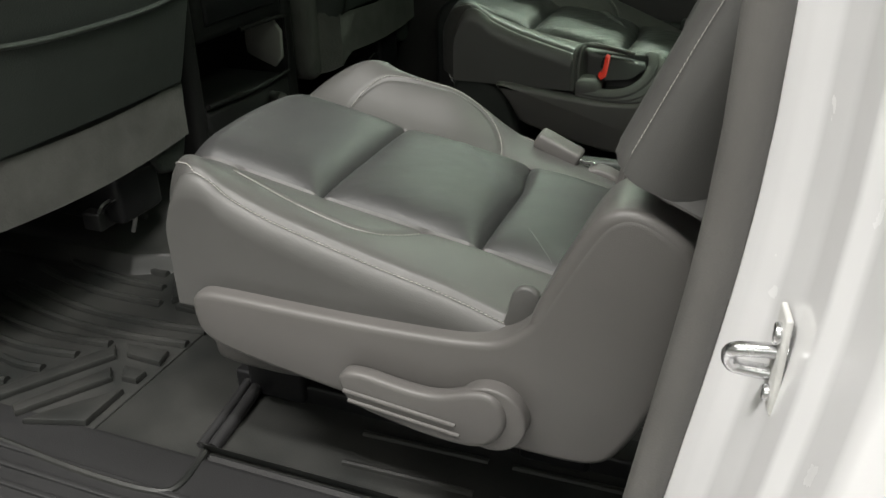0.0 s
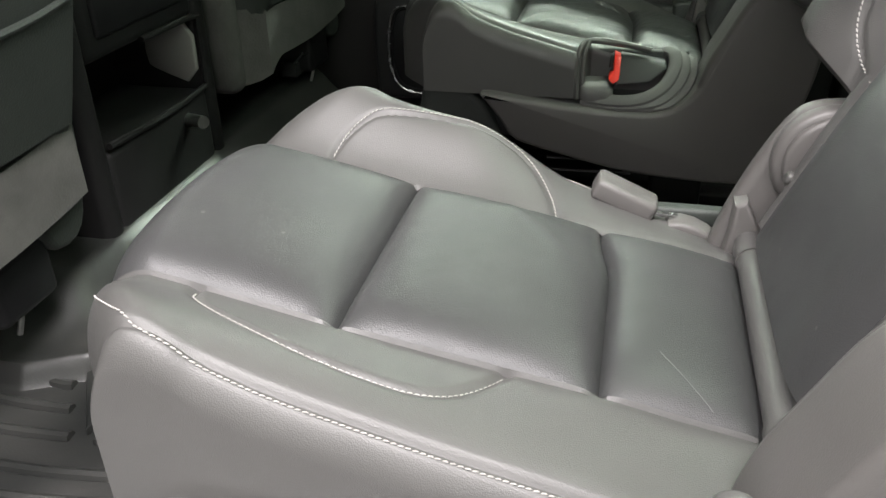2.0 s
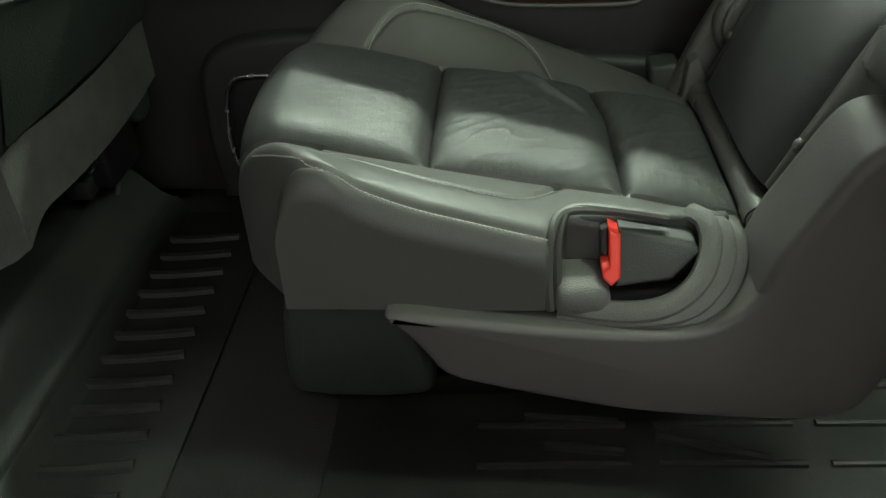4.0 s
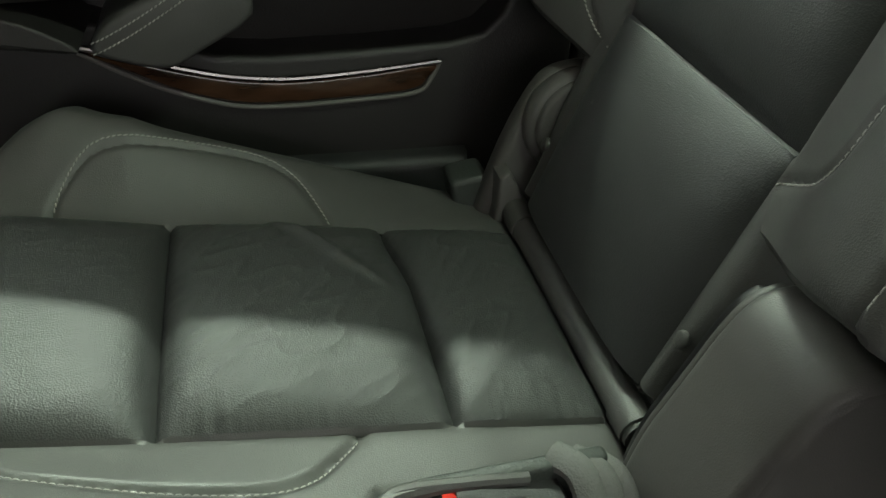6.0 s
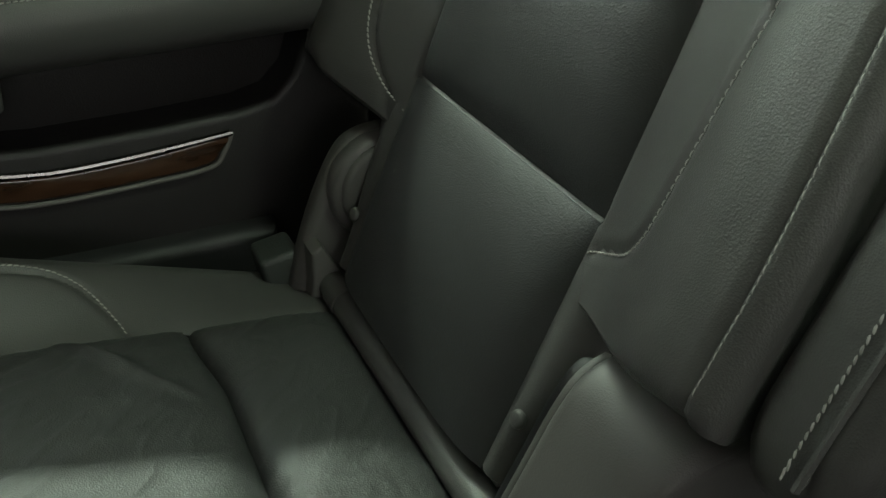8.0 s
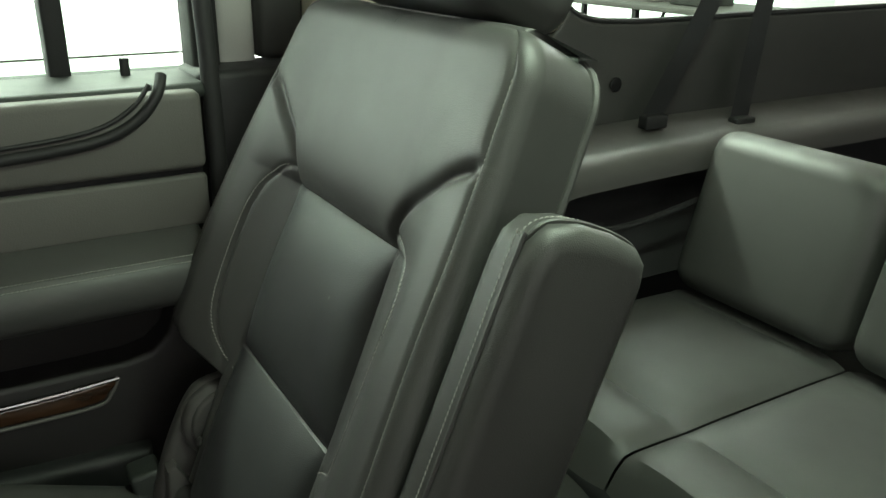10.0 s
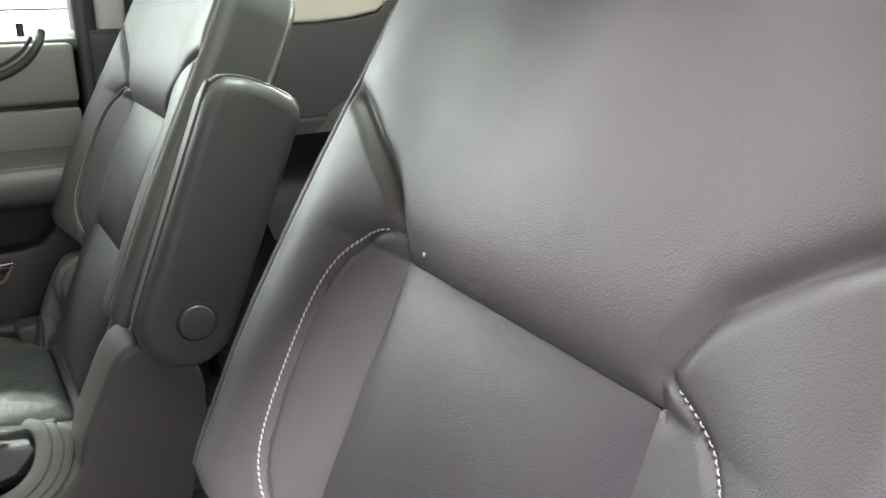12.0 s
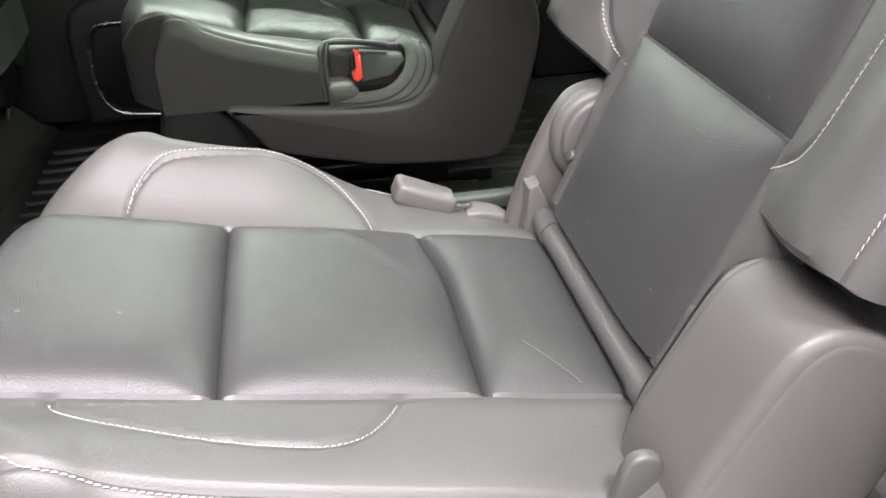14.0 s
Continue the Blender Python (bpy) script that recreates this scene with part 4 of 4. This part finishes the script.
# Solid black block put in for the shade inside the pocket mouth.
part("map_pocket", prism(inset(ring, 0.006), "y", 2.150, DY + 0.02, 0.004), BLACK, door, "solid black block for the shaded mouth of the map pocket")
part("pocket_rim", tube([(p.x, 2.147, p.y) for p in bin_], 0.0030, 8), CHROME, door, "bright rim of the map pocket")
lip = curve([(-0.36, 0.34, 0), (-0.366, 0.46, 0), (-0.360, 0.545, 0), (-0.335, 0.580, 0), (-0.29, 0.596, 0), (-0.22, 0.603, 0), (-0.12, 0.600, 0), (0.05, 0.575, 0), (0.30, 0.56, 0)], 5)
part("pocket_body", prism([tuple(p)[:2] for p in lip] + [(0.30, 0.34)], "y", 2.158, DY + 0.02, 0.014, 4), DARK, door, "dark moulded pocket body")

# ---- near side: open doorway ----
structure("wall_near", rbox(0.52, 2.4, 0.56, 0.64, 0.25, 1.03, 0.01), DARK, "dark inner side panel behind the doorway", "wall")
structure("trim", rbox(-1.7, 2.4, 0.698, 0.80, 1.62, 1.70, 0.01), CREAM, "cream roof rail over the open doorway", "trim")
structure("wall_near", rbox(-1.7, -0.62, 0.56, 0.64, 0.25, 1.03, 0.01), DARK, "dark inner side panel ahead of the doorway", "wall")
structure("trim", rbox(-0.70, -0.58, 0.56, 0.68, 0.25, 1.50, 0.02), DARK, "dark centre pillar ahead of the doorway", "pillar")
jamb = thing("door_jamb", (0.50, 0.62, FLOOR), "white painted rear door jamb of the car body", "door jamb", kind="structure")


def jamb_point(z, f):
    lean = 0.050 * smooth(0.85, 0.30, z)
    path = [(0.446, 0.690), (0.456, 0.665), (0.468, 0.640), (0.478, 0.600), (0.484, 0.560), (0.492, 0.545), (0.500, 0.500), (0.530, 0.460)]
    k = min(len(path) - 2, int(f))
    t = f - k
    x, y = [path[k][n] * (1 - t) + path[k + 1][n] * t for n in (0, 1)]
    return Vector((x - lean, y, z))


part("painted_skin", sheet(jamb_point, steps(0.22, 24, 1.55), steps(0, 42, 6.999)), PAINT, jamb, "white painted sheet metal")
seal_line = [(0.437 - 0.050 * smooth(0.85, 0.30, z), 0.698, z) for z in steps(0.22, 24, 1.52)]
part("door_seal", tube([(x - 0.004, y, z) for x, y, z in seal_line], 0.0165, 18), GREYSEAL, jamb, "dark rubber door seal")
part("pillar_trim", sheet(lambda z, f: Vector((0.440 - 0.050 * smooth(0.85, 0.30, z) + 0.05 * f, 0.706 + 0.055 * f ** 0.5, z)), steps(0.30, 20, 1.50), steps(0, 10, 1)), GREYSEAL, jamb, "grey pillar trim")
loop = [(0.474, 0.6015, 0.719), (0.463, 0.601, 0.719), (0.449, 0.5995, 0.718), (0.4435, 0.600, 0.716), (0.441, 0.603, 0.711), (0.4425, 0.605, 0.704), (0.448, 0.606, 0.701), (0.466, 0.607, 0.700), (0.476, 0.607, 0.700)]
lock = part("striker", tube(curve(loop, 5), 0.0046, 12), CHROME, jamb, "bright steel striker loop")
part("striker_plate", rbox(0.4650, 0.4690, 0.590, 0.612, 0.682, 0.746, 0.0015, turn=(0, 0, 9)), GREYSTEEL, lock, "grey striker plate")
part("striker_screw", disc((0.4645, 0.598, 0.733), "x", 0.0065, 0.006, 0.002, 16), CHROME, lock)
part("striker_screw", disc((0.4645, 0.599, 0.692), "x", 0.0050, 0.006, 0.002, 16), CHROME, lock)
sill = thing("door_sill", (-0.05, 0.69, 0.25), "dark ribbed plastic sill plate of the open doorway", "door sill", kind="structure")
part("sill_plate", rbox(-0.70, 0.50, 0.60, 0.775, 0.250, 0.322, 0.012), DARK, sill)
for k, y in enumerate((0.630, 0.655, 0.680, 0.705)):
    part("sill_rib", rbox(-0.66, 0.42, y - 0.004, y + 0.004, 0.320, 0.3255, 0.002), DARK, sill)
part("sill_paint", rbox(-0.75, 0.60, 0.50, 0.605, 0.20, 0.300, 0.02), PAINT, sill, "white painted sill edge")

# ---- front seats ----


def front_seat(cy, label):
    ob = thing("front_seat", (-0.6, cy, FLOOR), label, "car seat", "front seats")
    tilt = 0.28

    def back(z, f, lift=0.0):
        w = 0.245 - 0.02 * smooth(0.75, 1.1, z)
        edge = max(0.0, abs(f) - 0.80) / 0.20
        return Vector((-0.445 + tilt * (z - 0.60) - 0.085 * edge ** 2.2 + lift, cy + f * w, z))
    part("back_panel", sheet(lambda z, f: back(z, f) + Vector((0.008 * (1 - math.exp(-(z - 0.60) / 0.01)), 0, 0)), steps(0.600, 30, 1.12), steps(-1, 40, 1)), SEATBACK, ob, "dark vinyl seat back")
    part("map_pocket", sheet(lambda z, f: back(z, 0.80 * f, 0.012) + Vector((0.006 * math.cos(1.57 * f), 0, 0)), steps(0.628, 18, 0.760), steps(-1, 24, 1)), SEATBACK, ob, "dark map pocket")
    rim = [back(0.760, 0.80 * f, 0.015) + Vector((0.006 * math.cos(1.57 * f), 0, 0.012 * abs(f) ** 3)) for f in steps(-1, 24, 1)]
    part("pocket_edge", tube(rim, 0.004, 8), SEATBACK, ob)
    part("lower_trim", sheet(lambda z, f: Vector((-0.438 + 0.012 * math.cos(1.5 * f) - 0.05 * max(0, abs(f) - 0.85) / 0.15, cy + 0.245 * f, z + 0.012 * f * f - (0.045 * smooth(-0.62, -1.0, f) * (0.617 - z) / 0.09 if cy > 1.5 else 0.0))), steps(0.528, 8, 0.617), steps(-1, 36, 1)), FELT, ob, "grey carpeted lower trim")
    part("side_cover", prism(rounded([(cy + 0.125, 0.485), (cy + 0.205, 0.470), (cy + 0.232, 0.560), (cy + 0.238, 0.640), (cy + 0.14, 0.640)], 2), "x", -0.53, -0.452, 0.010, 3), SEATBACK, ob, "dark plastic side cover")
    part("seat_foam", rbox(-1.0, -0.52, cy - 0.24, cy + 0.24, 0.50, 0.64, 0.04), LEATHER, ob)
    part("back_core", rbox(-0.60, -0.50, cy - 0.22, cy + 0.22, 0.62, 1.10, 0.04, turn=(0, 15, 0)), LEATHER, ob)
    for y in (cy - 0.19, cy + 0.19):
        part("seat_rail", rbox(-1.0, -0.53, y - 0.02, y + 0.02, FLOOR + 0.03, FLOOR + 0.07, 0.004), BLACK, ob)
        part("rail_bracket", rbox(-0.66, -0.60, y - 0.018, y + 0.018, FLOOR + 0.06, 0.50, 0.006), DARK, ob)
    part("wire_plug", rbox(-0.525, -0.490, cy + 0.03, cy + 0.075, 0.425, 0.455, 0.004), DARK, ob)
    for k in range(3):
        loop = curve([(-0.50, cy + 0.04 + 0.012 * k, 0.45), (-0.475 + 0.006 * k, cy + 0.03 + 0.02 * k, 0.475), (-0.50, cy + 0.09 + 0.01 * k, 0.462 - 0.012 * k), (-0.53, cy + 0.12, 0.44)], 5)
        part("wire", tube(loop, 0.0022, 6), (STEEL, BLACK, RED)[k], ob, "thin cable under the seat")
    part("seat_spring", tube(curve([(-0.485, cy + 0.09, 0.40), (-0.478, cy + 0.095, 0.43), (-0.482, cy + 0.10, 0.465)], 6), 0.0035, 8), STEEL, ob, "bright steel link")
    part("seat_motor", rbox(-0.60, -0.46, cy + 0.05, cy + 0.15, 0.43, 0.51, 0.012), BLACK, ob)
    return ob


front_seat(1.025, "dark vinyl front seat back with map pocket and grey trim")
front_seat(1.985, "dark vinyl front seat back beside the centre console")

# ---- centre console ----
con = thing("centre_console", (-0.75, 1.52, FLOOR), "dark centre console with an open rear cubby", "console")
part("side_panel", rbox(-1.35, -0.50, 1.335, 1.375, FLOOR, 0.78, 0.015), SOOT, con)
part("side_panel", rbox(-1.35, -0.50, 1.660, 1.700, FLOOR, 0.78, 0.015), SOOT, con)
part("rear_panel", rbox(-1.35, -0.502, 1.372, 1.663, FLOOR, 0.520, 0.012), SOOT, con)
part("outlet_panel", rbox(-1.35, -0.502, 1.372, 1.663, 0.640, 0.78, 0.015), SOOT, con)
part("cubby_back", rbox(-0.80, -0.66, 1.37, 1.665, 0.505, 0.645, 0.004), SOOT, con)
part("cubby_lining", prism(rounded([(-0.595, 0.562), (-0.580, 0.552), (-0.508, 0.526), (-0.504, 0.636), (-0.590, 0.640)], 1), "y", 1.648, 1.659, 0.003), LINING, con, "grey lining of the cubby")
rim = curve([(-0.500, 1.376, 0.530), (-0.500, 1.50, 0.522), (-0.500, 1.640, 0.524), (-0.500, 1.661, 0.540), (-0.500, 1.664, 0.625), (-0.500, 1.650, 0.640), (-0.500, 1.50, 0.644)], 5)
part("cubby_rim", tube(rim, 0.005, 8), SOOT, con)
part("air_outlet", rbox(-0.515, -0.495, 1.40, 1.63, 0.67, 0.74, 0.006), BLACK, con)
# Inboard side of the far front seat, kept with the console parts.
part("front_seat_bolster", rbox(-0.60, -0.47, 1.712, 1.765, 0.485, 0.70, 0.024, 5), FELT, con, "padded grey inboard side of the far front seat")
part("duct_end", tube([(-0.505, 1.590, 0.490), (-0.480, 1.580, 0.492), (-0.466, 1.572, 0.494)], 0.0105, 12), STEEL, con, "bright round fitting")

# ---- floor mats ----
mat = thing("floor_mat", (-0.33, 0.95, FLOOR), "black moulded rubber floor mat with raised ribs", "floor mat")
TOP = FLOOR + 0.006
part("mat_sheet", rbox(-1.0, -0.277, 0.735, 2.15, FLOOR, TOP, 0.002), RUBBER, mat)
part("mat_apron", rbox(-0.280, -0.118, 0.700, 1.40, FLOOR, FLOOR + 0.003, 0.001), RUBBER, mat, "smooth dull edge of the mat")
part("mat_rim", tube(curve([(-0.70, 0.722, TOP), (-0.40, 0.712, TOP), (-0.25, 0.702, TOP), (-0.14, 0.703, TOP), (-0.112, 0.722, TOP), (-0.122, 0.790, TOP - 0.002)], 5), 0.0055, 8), RUBBER, mat)


def rib(points, w=0.0072, h=0.0085):
    return tube([(x, y, TOP + 0.0005) for x, y in points], w, 8, flat=h / w)


for start, end in (((-0.477, 1.129), (-0.440, 1.125)), ((-0.647, 1.120), (-0.416, 1.085)), ((-0.668, 1.078), (-0.389, 1.043)), ((-0.660, 1.024), (-0.275, 1.001)), ((-0.650, 0.985), (-0.280, 0.962)), ((-0.630, 0.938), (-0.386, 0.925)), ((-0.595, 0.891), (-0.412, 0.887)), ((-0.509, 0.847), (-0.434, 0.845)), ((-0.505, 0.805), (-0.459, 0.806))):
    sag = 0.10 * abs(end[0] - start[0])
    part("rib", rib([(start[0] + (end[0] - start[0]) * k / 12, start[1] + (end[1] - start[1]) * k / 12 - sag * math.sin(math.pi * k / 12) * 0.6) for k in range(13)]), RUBBER, mat)
for y in steps(1.30, 18, 2.08):
    part("rib", rib([(-0.70 + 0.02 * k, y + 0.01 * math.sin(k / 3)) for k in range(20)]), RUBBER, mat)
for quad in (((-0.370, 0.919), (-0.353, 0.898), (-0.434, 0.769), (-0.455, 0.775)), ((-0.338, 0.873), (-0.322, 0.854), (-0.387, 0.751), (-0.402, 0.761)), ((-0.357, 0.927), (-0.288, 0.932), (-0.282, 0.904), (-0.340, 0.906)), ((-0.325, 0.882), (-0.286, 0.881), (-0.286, 0.860), (-0.309, 0.859)), ((-0.289, 0.839), (-0.288, 0.768), (-0.366, 0.743), (-0.354, 0.763)), ((-0.467, 1.192), (-0.444, 1.200), (-0.363, 1.072), (-0.373, 1.049)), ((-0.358, 1.049), (-0.293, 1.052), (-0.282, 1.038), (-0.356, 1.036))):
    part("raised_block", prism(quad, "z", TOP - 0.002, TOP + 0.010, 0.0035, 2), RUBBER, mat)
def hump(x, y):
    """The mat where it climbs the tunnel behind the console."""
    step = 0.032 * smooth(-0.415, -0.432, x) * smooth(1.100, 1.122, y - 0.5 * max(0.0, x + 0.50))
    rise = 0.055 * smooth(-0.435, -0.510, x) * smooth(1.135, 1.26, y)
    return Vector((x, y, FLOOR + 0.004 + step + rise))


part("mat_hump", sheet(hump, steps(-1.0, 10, -0.56, 40, -0.39), steps(1.08, 50, 1.28, 16, 1.60, 8, 2.15)), RUBBER, mat, "raised part of the mat over the tunnel")

strip = thing("floor_cable", (-0.13, 0.88, FLOOR), "black ridged cable cover lying across the floor", "cable cover")
for dx, r in ((0.0, 0.0065), (0.016, 0.0085)):
    part("cover_ridge", tube(curve([(-0.128 + dx, 0.786, FLOOR + 0.008), (-0.134 + dx, 0.86, FLOOR + 0.012), (-0.142 + dx, 0.93, FLOOR + 0.016), (-0.150 + dx, 1.02, FLOOR + 0.02)], 6), r, 10), DARK, strip)

mat2 = thing("floor_mat", (0.2, 1.4, FLOOR), "black ribbed rubber mat beneath the second-row chairs", "floor mat")
part("mat_sheet", rbox(-0.115, 0.62, 0.782, 2.15, FLOOR, FLOOR + 0.004, 0.002), RUBBER, mat2)
part("mat_lip", sheet(lambda x, f: Vector((x, 0.786 - 0.012 * f, FLOOR + 0.003 + 0.022 * math.sin(1.4 * f))), steps(-0.125, 20, 0.45), steps(0, 6, 1)), RUBBER, mat2, "upturned lip of the mat")
TOP = FLOOR + 0.0035
for y in steps(0.825, 22, 2.05):
    for x0, x1 in ((0.045, 0.205), (0.235, 0.385), (0.410, 0.540)):
        part("rib", rib([(x0 + (x1 - x0) * k / 6, y + 0.03 * (x0 + (x1 - x0) * k / 6) - 0.004) for k in range(7)], 0.0045, 0.005), RUBBER, mat2)

for (x0, y0), (x1, y1), r in (((0.081, 1.796), (0.202, 1.782), 0.006), ((0.097, 1.729), (0.198, 1.722), 0.006), ((0.117, 1.687), (0.20, 1.68), 0.006), ((0.236, 1.760), (0.369, 1.742), 0.013), ((0.236, 1.701), (0.352, 1.672), 0.007), ((0.40, 1.823), (0.52, 1.800), 0.007), ((0.42, 1.900), (0.54, 1.88), 0.007)):
    part("rib", rib([(x0 + (x1 - x0) * k / 6, y0 + (y1 - y0) * k / 6) for k in range(7)], r, 0.007), RUBBER, mat2)

# ---- third row ----
third = thing("third_row_seat", (0.95, 1.55, FLOOR), "dark leather third-row bench seat behind the chairs", "car seat")


def bench(x, y):
    d = min(abs(y - k) for k in (0.9, 1.36, 1.78, 2.12))
    e = min(abs(x - k) for k in (0.66, 0.80, 1.10))
    return Vector((x + 0.085, y, 0.612 + 0.02 * (1 - math.exp(-d / 0.02)) * (1 - math.exp(-e / 0.02)) - 0.10 * smooth(0.70, 0.62, x)))


for y0, y1 in ((0.90, 1.36), (1.36, 1.78), (1.78, 2.12)):
    part("bench_cushion", sheet(bench, steps(0.62, 34, 1.12), steps(y0 + 0.002, 24, y1 - 0.002)), LEATHER, third)
    part("bench_back", rbox(1.20, 1.32, y0 + 0.004, y1 - 0.004, 0.62, 0.90, 0.04, 5, turn=(0, 16, 0)), LEATHER, third)
part("bench_base", rbox(0.74, 1.20, 0.92, 2.10, FLOOR, 0.575, 0.02), DARK, third)

# ---- belts ----


def ribbon(points, half, thick=0.0012):
    bm = bmesh.new()
    rows = []
    pts = [Vector(p) for p in points]
    for k, p in enumerate(pts):
        d = (pts[min(k + 1, len(pts) - 1)] - pts[max(0, k - 1)]).normalized()
        w = Vector(half)
        w = (w - d * w.dot(d)).normalized() * Vector(half).length
        rows.append([bm.verts.new(p + w * f) for f in (-1, -0.33, 0.33, 1)])
    for a, b in zip(rows, rows[1:]):
        for k in range(3):
            bm.faces.new((a[k], a[k + 1], b[k + 1], b[k]))
    bmesh.ops.solidify(bm, geom=list(bm.faces), thickness=thick)
    return bm


for top, low in (((1.64, 2.24, 1.50), (1.20, 2.22, 0.90)), ((1.575, 2.22, 1.50), (1.405, 2.20, 0.88))):
    belt = thing("seat_belt", low, "dark woven third-row seat belt hanging by the window", "seat belt", "third-row belts")
    part("webbing", ribbon(curve([top, ((top[0] + low[0]) / 2, 2.225, 1.25), low], 6), (0.022, 0.0, 0.006)), WEBBING, belt)
    part("belt_tongue", rbox(low[0] - 0.025, low[0] + 0.025, low[1] - 0.02, low[1] + 0.005, low[2] - 0.012, low[2] + 0.012, 0.004), DARK, belt)
belt = thing("seat_belt", (0.49, 0.760, 0.45), "black woven second-row seat belt hanging at the door pillar", "seat belt")
part("webbing", ribbon(curve([(0.440, 0.752, 1.45), (0.442, 0.758, 1.15), (0.4468, 0.762, 1.00), (0.4565, 0.762, 0.92), (0.4665, 0.762, 0.828), (0.4735, 0.762, 0.758), (0.49, 0.764, 0.60), (0.50, 0.767, 0.45)], 6), (0.0145, -0.0100, 0.0)), WEBBING, belt)
tongue = part("belt_tongue", tube(curve([(0.4310, 0.7615, 0.8225), (0.4360, 0.7605, 0.8285), (0.4414, 0.758, 0.8330), (0.4500, 0.754, 0.8385), (0.4665, 0.750, 0.8425), (0.4855, 0.747, 0.8415)], 5), 0.0048, 10), LATCH, belt, "pale grey latch tongue")
part("tongue_plate", rbox(0.444, 0.477, 0.752, 0.757, 0.796, 0.834, 0.002, turn=(0, 0, -14)), DARK, tongue)
part("tongue_blade", tube([(0.4455, 0.7585, 0.8085), (0.4385, 0.7590, 0.7920)], 0.0016, 6), STEEL, tongue, "bright metal blade")
part("tongue_rib", tube(curve([(0.4486, 0.7580, 0.7910), (0.4645, 0.7535, 0.7945), (0.4805, 0.7490, 0.8000)], 5), 0.0042, 8), QUARTER, tongue)


# ---- garage light reflectors and closing walls ----
structure("workshop_wall", rbox(-9, 9, -8.1, -8.0, -0.3, 4.5, 0), WALLPAINT, "white painted workshop wall", "wall")
structure("workshop_wall", rbox(-9.1, -9.0, -8, 8, -0.3, 4.5, 0), WALLPAINT, "white painted workshop wall", "wall")
structure("workshop_wall", rbox(9.0, 9.1, -8, 8, -0.3, 4.5, 0), WALLPAINT, "white painted workshop wall", "wall")
structure("workshop_ceiling", rbox(-9, 9, -8, 8, 4.5, 4.6, 0), WALLPAINT, "white workshop ceiling", "ceiling")
